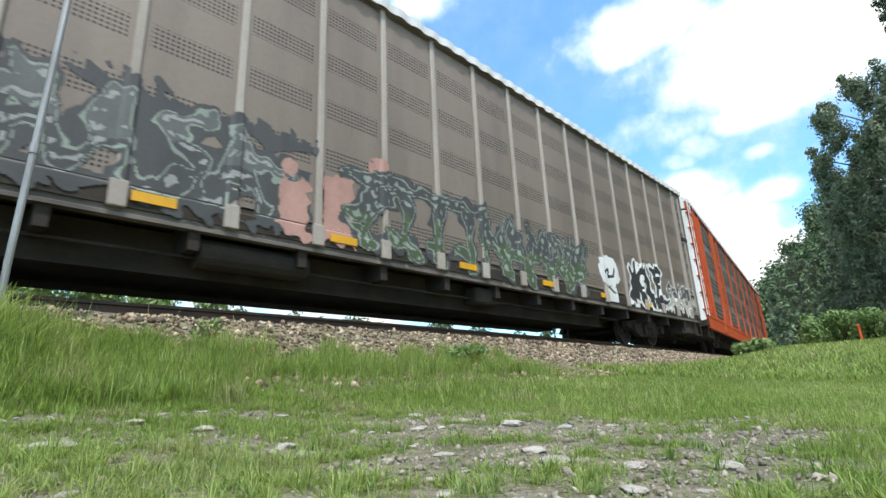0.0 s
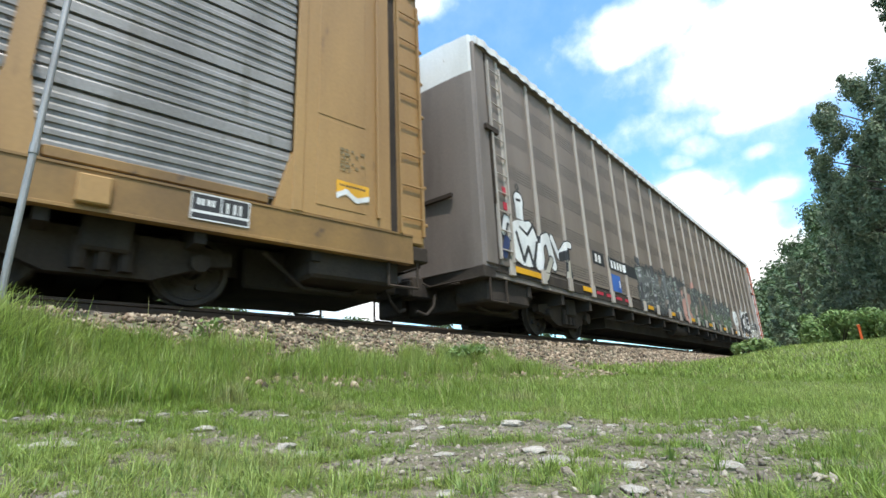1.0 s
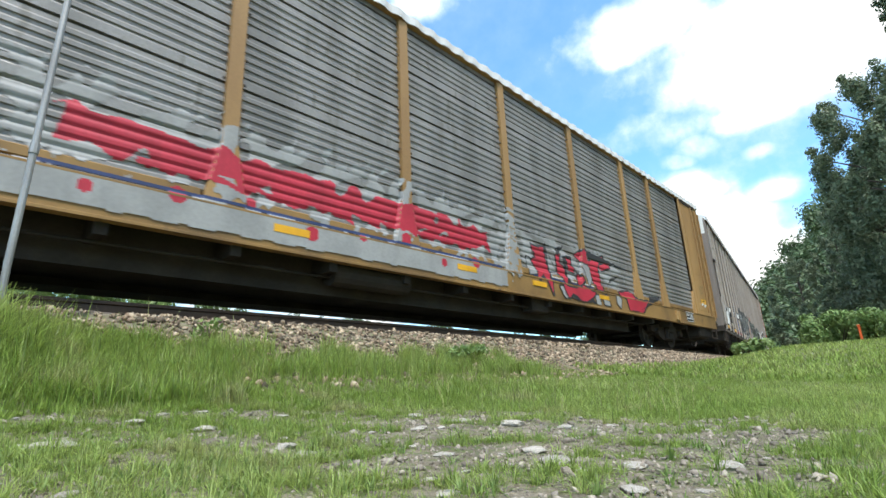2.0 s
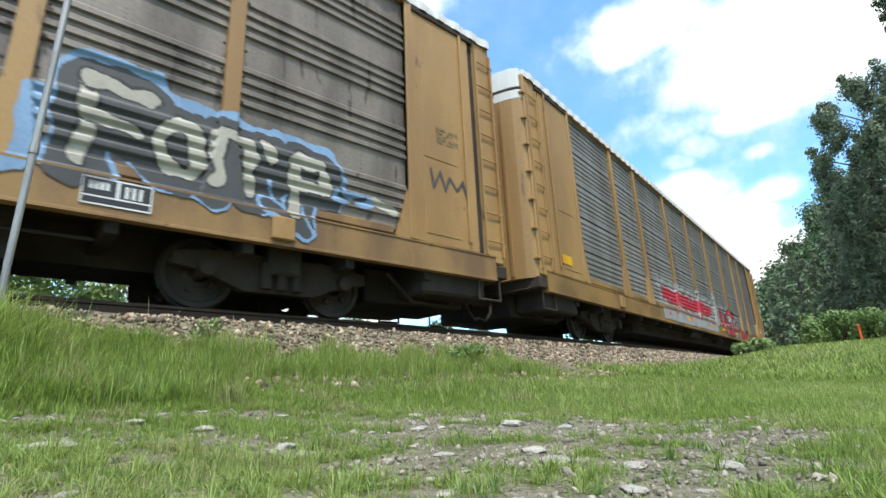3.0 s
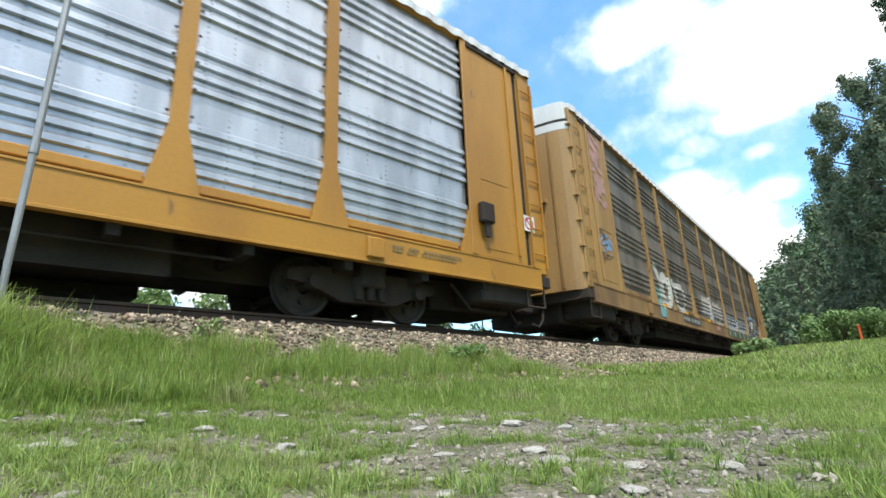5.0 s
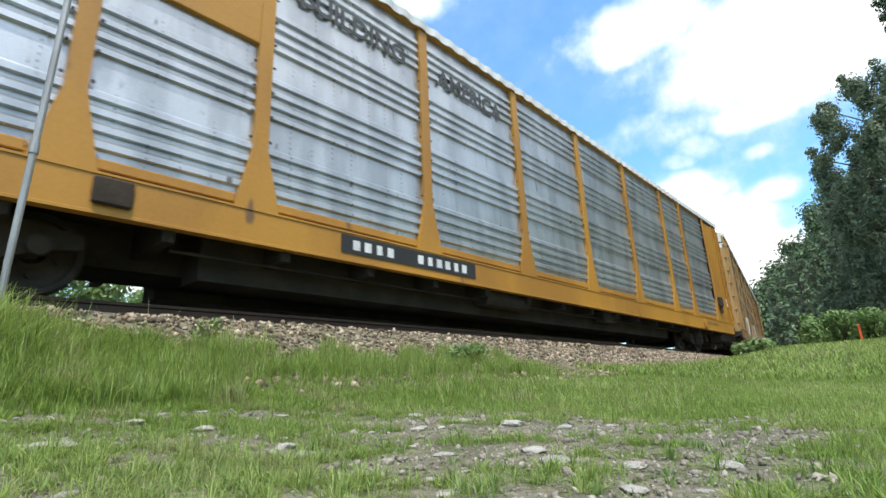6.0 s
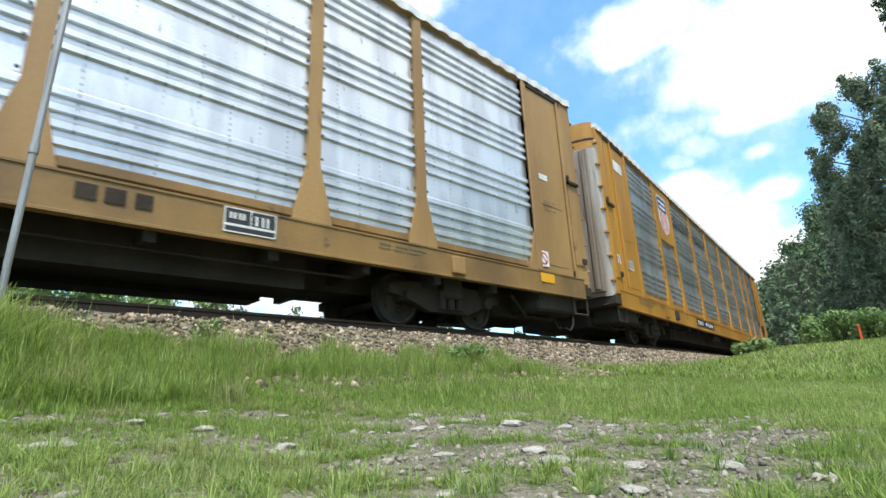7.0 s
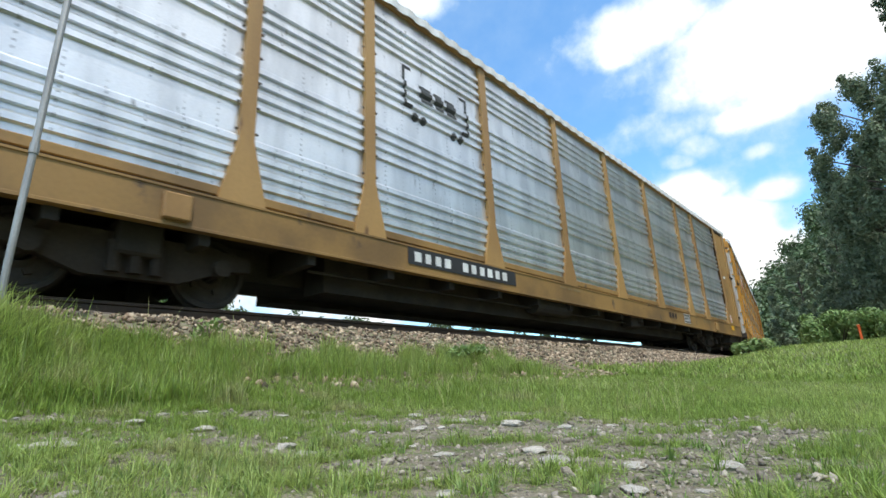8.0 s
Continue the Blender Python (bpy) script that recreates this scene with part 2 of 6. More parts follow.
riveted(GALV, 0.37, 0.078)
riveted(GALV_GREY, 0.33, 0.078)
riveted(GALV_BROWN, 0.30, 0.0625)
PALE = flat_paint("white_stencil_paint", (0.74, 0.74, 0.72))
BLACK = flat_paint("black_stencil_paint", (0.025, 0.025, 0.027))
GREY_INK = flat_paint("faded_grey_stencil", (0.2, 0.15, 0.07))
REFLECT = flat_paint("yellow_reflector", (0.75, 0.38, 0.02), 0.35, 0.05)
RED = flat_paint("red_spray_paint", (0.46, 0.022, 0.045))
BLUE = flat_paint("blue_paint", (0.04, 0.13, 0.42))
NAVY = flat_paint("navy_paint", (0.03, 0.05, 0.14))
SKYBLUE = flat_paint("light_blue_spray_paint", (0.22, 0.36, 0.55))
SILVER = flat_paint("silver_spray_paint", (0.33, 0.33, 0.32))
MINT = flat_paint("pale_green_spray_paint", (0.27, 0.31, 0.26))
DARKGREEN = flat_paint("dark_green_spray_paint", (0.07, 0.10, 0.05))
PINK = flat_paint("pink_spray_paint", (0.48, 0.27, 0.22))
CHAR = flat_paint("charcoal_spray_paint", (0.065, 0.066, 0.066))
SLATE = flat_paint("slate_spray_paint", (0.12, 0.125, 0.12))
FADED_WHITE = flat_paint("faded_white_spray_paint", (0.52, 0.49, 0.42))
CREAM = flat_paint("cream_spray_paint", (0.42, 0.39, 0.32))
TEAL = flat_paint("teal_spray_paint", (0.16, 0.36, 0.36))
MARKER_ORANGE = flat_paint("orange_marker_plastic", (0.75, 0.12, 0.02))


def leafy(name, base, alt, through_light=0.35, spread=0.35, third=None):
    m = surface(name, base, alt, 0.9, 0.55, 0, 0.6, 20, 0.12, 1.0, 0.0, third, 0.55, island=spread, third_soft=0.16)
    t = m.node_tree
    b = t.nodes["Principled BSDF"]
    col = b.inputs["Base Color"].links[0].from_socket
    tr = t.nodes.new("ShaderNodeBsdfTranslucent")
    wire(t, col, tr.inputs[0])
    mx = t.nodes.new("ShaderNodeMixShader")
    mx.inputs[0].default_value = through_light
    wire(t, b.outputs[0], mx.inputs[1])
    wire(t, tr.outputs[0], mx.inputs[2])
    wire(t, mx.outputs[0], t.nodes["Material Output"].inputs[0])
    return m


GRASS = leafy("grass", (0.24, 0.335, 0.068), (0.34, 0.42, 0.12), 0.5, 0.5, (0.34, 0.36, 0.14))
GRASS_DRY = leafy("seed_grass", (0.36, 0.34, 0.16), (0.25, 0.3, 0.1), 0.3)
BROAD = leafy("broad_grass_blade", (0.18, 0.275, 0.07), (0.25, 0.34, 0.10), 0.4, 0.4)
WEED = leafy("weed_leaf", (0.2, 0.29, 0.09), (0.28, 0.36, 0.13), 0.35)
LEAF = leafy("tree_leaf", (0.125, 0.165, 0.092), (0.175, 0.22, 0.125), 0.35)
LEAF_FAR = leafy("hill_leaf", (0.075, 0.12, 0.048), (0.11, 0.16, 0.066), 0.2)
LEAF_BUSH = leafy("bush_leaf", (0.16, 0.25, 0.07), (0.24, 0.33, 0.11), 0.3)


# ---- building helpers ----
def part(name, bm, material, parent, label=""):
    me = bpy.data.meshes.new(name)
    bmesh.ops.recalc_face_normals(bm, faces=bm.faces)
    bm.to_mesh(me)
    bm.free()
    for m in material if isinstance(material, (list, tuple)) else (material,):
        me.materials.append(m)
    ob = new(name, me)
    ob.parent = parent
    return tagged(ob, label)


def thing(name, label, category, group="", kind=""):
    return tagged(new(name), label, category, group, kind)


def share(ob, parent, m=None):
    o = new(ob.name.split(".")[0], ob.data)
    o.parent = parent
    if m is not None:
        o.matrix_basis = m
    return o


def add_box(bm, lo, hi, bevel=0.0):
    vs = [bm.verts.new((x, y, z)) for z in (lo[2], hi[2]) for y in (lo[1], hi[1]) for x in (lo[0], hi[0])]
    fs = [bm.faces.new([vs[i] for i in f]) for f in ((0, 2, 3, 1), (4, 5, 7, 6), (0, 1, 5, 4), (2, 6, 7, 3), (0, 4, 6, 2), (1, 3, 7, 5))]
    if bevel:
        bmesh.ops.bevel(bm, geom=list({e for f in fs for e in f.edges}), offset=bevel, segments=1, affect="EDGES")
    return bm


def boxes(*items, bevel=0.0):
    bm = bmesh.new()
    for lo, hi in items:
        add_box(bm, lo, hi, bevel)
    return bm


def add_tube(bm, a, b, r, seg=8, r2=None):
    a, b = Vector(a), Vector(b)
    q = (b - a).to_track_quat("Z", "Y").to_matrix()
    rings = []
    for p, rad in ((a, r), (b, r if r2 is None else r2)):
        rings.append([bm.verts.new(p + q @ Vector((rad * math.cos(i * math.tau / seg), rad * math.sin(i * math.tau / seg), 0))) for i in range(seg)])
    for i in range(seg):
        bm.faces.new((rings[0][i], rings[0][(i + 1) % seg], rings[1][(i + 1) % seg], rings[1][i]))
    bm.faces.new(rings[0][::-1])
    bm.faces.new(rings[1])
    return bm


def tubes(pts, r, seg=8):
    bm = bmesh.new()
    for a, b in zip(pts, pts[1:]):
        add_tube(bm, a, b, r, seg)
    return bm


def add_prism(bm, poly, lo, hi, axis):
    """A polygon given in the two other axes, drawn out from lo to hi along axis."""
    def at(p, h):
        c = list(p)
        c.insert(axis, h)
        return bm.verts.new(c)
    a, b = [at(p, lo) for p in poly], [at(p, hi) for p in poly]
    n = len(poly)
    bm.faces.new(a[::-1])
    bm.faces.new(b)
    for i in range(n):
        bm.faces.new((a[i], a[(i + 1) % n], b[(i + 1) % n], b[i]))
    return bm


def mesh_from(name, verts, faces, materials, mat_index=None, smooth_it=False):
    """A mesh from numpy arrays of corners and equal-sided faces."""
    me = bpy.data.meshes.new(name)
    k = faces.shape[1]
    me.vertices.add(len(verts))
    me.vertices.foreach_set("co", np.asarray(verts, np.float32).ravel())
    me.loops.add(faces.size)
    me.loops.foreach_set("vertex_index", faces.astype(np.int32).ravel())
    me.polygons.add(len(faces))
    me.polygons.foreach_set("loop_start", np.arange(0, faces.size, k, dtype=np.int32))
    for m in materials:
        me.materials.append(m)
    if mat_index is not None:
        me.polygons.foreach_set("material_index", np.asarray(mat_index, np.int32))
    if smooth_it:
        me.polygons.foreach_set("use_smooth", np.ones(len(faces), bool))
    me.update(calc_edges=True)
    return me


# ---- ground ----
def smooth(a, b, v):
    v = np.clip((v - a) / (b - a), 0, 1)
    return v * v * (3 - 2 * v)


PROFILE = [(-400, -6), (-30, -4), (-6, -1.6), (-3, -0.9), (-1.9, -0.28), (1.75, -0.28), (2.8, -0.84), (3.7, -1.04), (4.66, -1.18), (5.7, -1.26),
           (6.9, -1.30), (60, -1.35)]


def lumps(x, y, scale, seed):
    """Smooth unevenness from a few crossed waves."""
    r = np.random.RandomState(seed)
    out = np.zeros_like(x)
    for _ in range(7):
        a, k, p = r.uniform(0, math.tau), r.uniform(0.6, 2.2) / scale, r.uniform(0, math.tau)
        out += np.sin((x * np.cos(a) + y * np.sin(a)) * k * math.tau + p)
    return out / 7


def ground_z(x, y):
    x, y = np.asarray(x, float), np.asarray(y, float)
    d = np.hypot(x + TRACK_D + RADIUS, y) - RADIUS
    z = np.interp(d, [p[0] for p in PROFILE], [p[1] for p in PROFILE])
    out = smooth(1.9, 3.2, d)
    z = z + (np.maximum(z, -0.07) - z) * smooth(4.0, 23.0, y) * smooth(1.8, 4.0, d)
    z = z + 0.50 * np.exp(-((x + 4.3) ** 2 / 0.7 + (y + 0.25) ** 2 / 0.45)) * out
    return z + lumps(x, y, 1.6, 3) * 0.02 * out * (d < 60) + lumps(x, y, 0.4, 4) * 0.008 * out * (d < 30)


def build_ground():
    ax = np.array([math.copysign(abs(i) ** 3 / 150.0 ** 3 * 1500 + abs(i) * 0.085, i) for i in range(-150, 151)])
    X, Y = np.meshgrid(ax - 1.5, ax + 2.0)
    Z = ground_z(X, Y)
    n = len(ax)
    idx = np.arange(n * n).reshape(n, n)
    f = np.stack([idx[:-1, :-1], idx[:-1, 1:], idx[1:, 1:], idx[1:, :-1]], -1).reshape(-1, 4)
    me = mesh_from("ground", np.stack([X, Y, Z], -1).reshape(-1, 3), f, [EARTH], smooth_it=True)
    tagged(new("ground", me), "gravelly earth verge below the railway bank", "ground", kind="structure")


build_ground()


# ---- track ----
def sweep(profile, s0, s1, step, lat=0.0):
    bm = bmesh.new()
    rings = []
    n = int((s1 - s0) / step) + 1
    for i in range(n):
        p, a = on_track(s0 + i * step)
        nx = Vector((math.cos(a), math.sin(a), 0))
        rings.append([bm.verts.new(p + nx * (lat + q[0]) + Vector((0, 0, q[1]))) for q in profile])
    k = len(profile)
    for r, q in zip(rings, rings[1:]):
        for i in range(k):
            bm.faces.new((r[i], r[(i + 1) % k], q[(i + 1) % k], q[i]))
    bm.faces.new(rings[0][::-1])
    bm.faces.new(rings[-1])
    return bm


def build_track():
    track = thing("railway_track", "curved railway track of rusty rails on timber ties", "railway track", kind="structure")
    prof = [(-0.07, -0.175), (0.07, -0.175), (0.07, -0.16), (0.012, -0.145), (0.012, -0.045), (0.036, -0.035), (0.036, -0.004), (0.03, 0.0),
            (-0.03, 0.0), (-0.036, -0.004), (-0.036, -0.035), (-0.012, -0.045), (-0.012, -0.145), (-0.07, -0.16)]
    for lat in (-0.753, 0.753):
        part("rail", sweep(prof, -45, 90, 0.75, lat), RAIL_STEEL, track)
    tie = part("tie", boxes(((-1.3, -0.11, -0.36), (1.3, 0.11, -0.185)), bevel=0.012), TIE_WOOD, track)
    plate = part("tie_plate", boxes(((0.65, -0.09, -0.185), (0.86, 0.09, -0.172))), RAIL_STEEL, track)
    rnd = random.Random(5)
    for i in range(-20, 96):
        p, a = on_track(i * 0.52)
        m = Matrix.Translation(p) @ Matrix.Rotation(a + rnd.uniform(-0.02, 0.02), 4, "Z") @ Matrix.Translation((rnd.uniform(-0.05, 0.05), 0, rnd.uniform(-0.01, 0.004)))
        if i == -20:
            tie.matrix_basis = plate.matrix_basis = m
        else:
            share(tie, track, m)
            share(plate, track, m)


build_track()


def pebbles(name, places, sizes, material, seed, flat=0.7):
    """Many broken stones in one mesh, each a bent and squashed octahedron with cut corners."""
    r = np.random.RandomState(seed)
    base = np.array([(1, 0, 0), (-1, 0, 0), (0, 1, 0), (0, -1, 0), (0, 0, 1), (0, 0, -1), (.6, .6, .6), (-.6, .6, .55), (-.6, -.6, .6), (.6, -.6, .55)], float)
    tri = np.array([(0, 6, 9), (6, 4, 9), (0, 2, 6), (2, 7, 6), (6, 7, 4), (2, 1, 7), (1, 8, 7), (7, 8, 4), (1, 3, 8), (3, 9, 8), (8, 9, 4), (3, 0, 9),
                    (0, 5, 2), (2, 5, 1), (1, 5, 3), (3, 5, 0)])
    n = len(places)
    v = base[None] * r.uniform(0.65, 1.25, (n, 10, 1)) * r.uniform(0.7, 1.3, (n, 1, 3))
    v[:, :, 2] *= flat
    q = r.normal(size=(n, 4))
    q[:, 1:3] *= 0.55
    q /= np.linalg.norm(q, axis=1)[:, None]
    w, x, y, z = q.T
    R = np.stack([np.stack([1 - 2 * (y * y + z * z), 2 * (x * y - z * w), 2 * (x * z + y * w)], -1),
                  np.stack([2 * (x * y + z * w), 1 - 2 * (x * x + z * z), 2 * (y * z - x * w)], -1),
                  np.stack([2 * (x * z - y * w), 2 * (y * z + x * w), 1 - 2 * (x * x + y * y)], -1)], 1)
    v = np.einsum("nij,nkj->nki", R, v) * np.asarray(sizes)[:, None, None] + np.asarray(places)[:, None, :]
    f = (tri[None] + (np.arange(n) * 10)[:, None, None]).reshape(-1, 3)
    return mesh_from(name, v.reshape(-1, 3), f, [material])


def build_ballast():
    r = np.random.RandomState(11)
    n = 66000
    s = 62 * r.rand(n) ** 1.3 - 6
    d = r.uniform(0.85, 3.35, n) + r.normal(0, 0.12, n)
    a = s / RADIUS
    x, y = -TRACK_D - RADIUS + (RADIUS + d) * np.cos(a), (RADIUS + d) * np.sin(a)
    size = r.uniform(0.014, 0.034, n) * (1 + 0.6 * (r.rand(n) > 0.9))
    z = ground_z(x, y) + size * 0.25
    me = pebbles("ballast", np.stack([x, y, z], -1), size, BALLAST, 12)
    tagged(new("ballast", me), "loose reddish-grey crushed stone ballast along the rails", "ballast", kind="stuff")


build_ballast()

# ---- autorack cars ----
HALF = 13.85                       # half the body's length
SILL0, SILL1, PAN0, PAN1, EAVE = 0.745, 1.17, 1.29, 5.39, 5.48
POSTS = [-9.1, -7.2, -4.25, -1.4, 1.4, 4.25, 7.2, 9.1]
END = 11.75                        # where the ribbed panels end


def rib_profile(groups, ribs, rib, flat, depth, seam=False, foot=0.0):
    """Heights and outward offsets of a ribbed sheet, from the bottom up."""
    z, pts = PAN0 + foot, [(PAN0, 0.0)]
    for g in range(groups):
        for i in range(ribs):
            for dz, dx in ((0.14, 0.0), (0.22, depth), (0.60, depth), (0.84, 0.0)):
                if z + rib * dz < PAN1 - 0.02:
                    pts.append((z + rib * dz, dx))
            z += rib
        if seam:
            for dz, dx in ((0.03, 0.0), (0.032, -0.035), (0.062, -0.035), (0.064, 0.014), (flat - 0.02, 0.014)):
                if z + dz < PAN1 - 0.02:
                    pts.append((z + dz, dx))
        z += flat
    pts.append((PAN1, 0.0))
    return pts


class Style:
    def __init__(self, profile, posts, gusset, width, base=1.42, face=1.50, sill_face=1.50, end=None, rail=1.475):
        self.zs, self.xs = np.array([p[0] for p in profile]), np.array([p[1] for p in profile])
        self.posts, self.gusset, self.width, self.base, self.face, self.sill_face, self.end, self.rail = posts, gusset, width, base, face, sill_face, END if end is None else end, rail

    def half_width(self, z):
        g = np.interp(z, [SILL1, 1.95, 2.0], [self.gusset, self.width, self.width])
        return g

    def surf(self, u, z):
        x = self.base + np.interp(z, self.zs, self.xs)
        x = np.where(z < PAN0 + 0.035, np.maximum(x, self.rail), x)
        hw = self.half_width(z)
        for p in self.posts:
            x = np.where(np.abs(u - p) < hw + 0.01, self.face, x)
        x = np.where(np.abs(u) > self.end, self.face + 0.012, x)
        return np.where(z < SILL1 + 0.01, self.sill_face + 0.006, x) + 0.005


def sheet(profile, u0, u1, base):
    bm = bmesh.new()
    a = [bm.verts.new((base + x, u0, z)) for z, x in profile]
    b = [bm.verts.new((base + x, u1, z)) for z, x in profile]
    for i in range(len(a) - 1):
        bm.faces.new((a[i], b[i], b[i + 1], a[i + 1]))
    return bm


def roof_mesh(half):
    cross = [(-1.52, EAVE - 0.115), (-1.52, EAVE + 0.05), (-1.35, EAVE + 0.13), (-0.75, EAVE + 0.25), (0, EAVE + 0.29), (0.75, EAVE + 0.25), (1.35, EAVE + 0.13),
             (1.52, EAVE + 0.05), (1.52, EAVE - 0.115)]
    bm = bmesh.new()
    rings = []
    n = int(2 * half / 0.1)
    for i in range(n + 1):
        y = -half + 2 * half * i / n
        k = 0.03 if (i // 2) % 2 else 0.0
        rings.append([bm.verts.new((x + (k if abs(x) > 1.5 else 0) * (1 if x > 0 else -1), y, z + (k if abs(x) < 1.5 else 0))) for x, z in cross])
    for r, q in zip(rings, rings[1:]):
        for i in range(len(cross) - 1):
            bm.faces.new((r[i], r[i + 1], q[i + 1], q[i]))
    bm.faces.new(rings[0][::-1])
    bm.faces.new(rings[-1])
    return bm


def end_wall(sgn, z0, z1, bulge, x=1.44):
    """A rounded end door, seen from above as a shallow bow."""
    bm = bmesh.new()
    poly = [(-x, sgn * (HALF - 0.35))] + [(x * math.sin(a), sgn * (HALF - 0.02 + bulge * (math.cos(a) - 0.0))) for a in [radians(d) for d in range(-90, 91, 15)]] + [(x, sgn * (HALF - 0.35))]
    add_prism(bm, poly, z0, z1, 2)
    return bm


def ladder(u, x, z0, z1, w, n, along=True):
    bm = bmesh.new()
    for s in (-w / 2, w / 2):
        add_box(bm, (x, u + s - 0.02, z0), (x + 0.05, u + s + 0.02, z1)) if along else add_box(bm, (u + s - 0.02, x, z0), (u + s + 0.02, x + 0.05, z1))
    for i in range(n):
        z = z0 + (z1 - z0) * (i + 0.5) / n
        if along:
            add_tube(bm, (x + 0.04, u - w / 2, z), (x + 0.04, u + w / 2, z), 0.013, 6)
        else:
            add_tube(bm, (u - w / 2, x + 0.03, z), (u + w / 2, x + 0.03, z), 0.013, 6)
    return bm


def wheelset_mesh():
    bm = bmesh.new()
    add_tube(bm, (-0.95, 0, 0), (0.95, 0, 0), 0.075, 10)
    for s in (-1, 1):
        prof = [(0.69, 0.12), (0.69, 0.44), (0.715, 0.445), (0.72, 0.42), (0.80, 0.415), (0.80, 0.36), (0.755, 0.34), (0.75, 0.18), (0.80, 0.12)]
        rings = [[bm.verts.new((s * x, r * math.cos(i * math.tau / 28), r * math.sin(i * math.tau / 28))) for i in range(28)] for x, r in prof]
        for a, b in zip(rings, rings[1:]):
            for i in range(28):
                bm.faces.new((a[i], a[(i + 1) % 28], b[(i + 1) % 28], b[i]))
        for i in range(5):
            ang = i * math.tau / 5
            add_box(bm, (s * 0.775 - 0.03, 0.22 * math.cos(ang) - 0.03, 0.22 * math.sin(ang) - 0.03), (s * 0.775 + 0.03, 0.22 * math.cos(ang) + 0.03, 0.22 * math.sin(ang) + 0.03))
    return bm


WHEELS = []
SHARED = {}


def add_truck(car, y):
    if "frame" not in SHARED:
        frames = []
        for s in (-1, 1):
            bm = bmesh.new()
            x0, x1 = sorted((s * 0.92, s * 1.06))
            add_prism(bm, [(-1.25, 0.44), (-1.25, 0.58), (-0.75, 0.66), (0.75, 0.66), (1.25, 0.58), (1.25, 0.44), (0.95, 0.40), (0.45, 0.20), (-0.45, 0.20), (-0.95, 0.40)], x0, x1, 0)
            for k in (-0.89, 0.89):
                add_tube(bm, (s * 1.02, k, 0.42), (s * 1.16, k, 0.42), 0.10, 12)
            for k in (-0.2, 0.0, 0.2):
                add_tube(bm, (s * 1.09, k, 0.24), (s * 1.09, k, 0.56), 0.07, 8)
            frames.append(bm)
        truck = part("truck", boxes(((-1.2, -0.22, 0.42), (1.2, 0.22, 0.80)), bevel=0.03), BLACK_STEEL, car)
        bo = [part("side_frame", b, BROWN_STEEL, truck) for b in frames]
        ws = part("wheelset", wheelset_mesh(), WHEEL_STEEL, truck)
        SHARED["frame"], SHARED["bolster"], SHARED["wheelset"] = truck, bo, ws
        truck.matrix_basis = pose(0, y, 0)
        ws.matrix_basis = pose(0, -0.89, 0.42)
    else:
        truck = share(SHARED["frame"], car, pose(0, y, 0))
        for b in SHARED["bolster"]:
            share(b, truck)
        ws = share(SHARED["wheelset"], truck, pose(0, -0.89, 0.42))
    WHEELS.append((ws, -0.89))
    WHEELS.append((share(SHARED["wheelset"], truck, pose(0, 0.89, 0.42)), 0.89))
    return truck


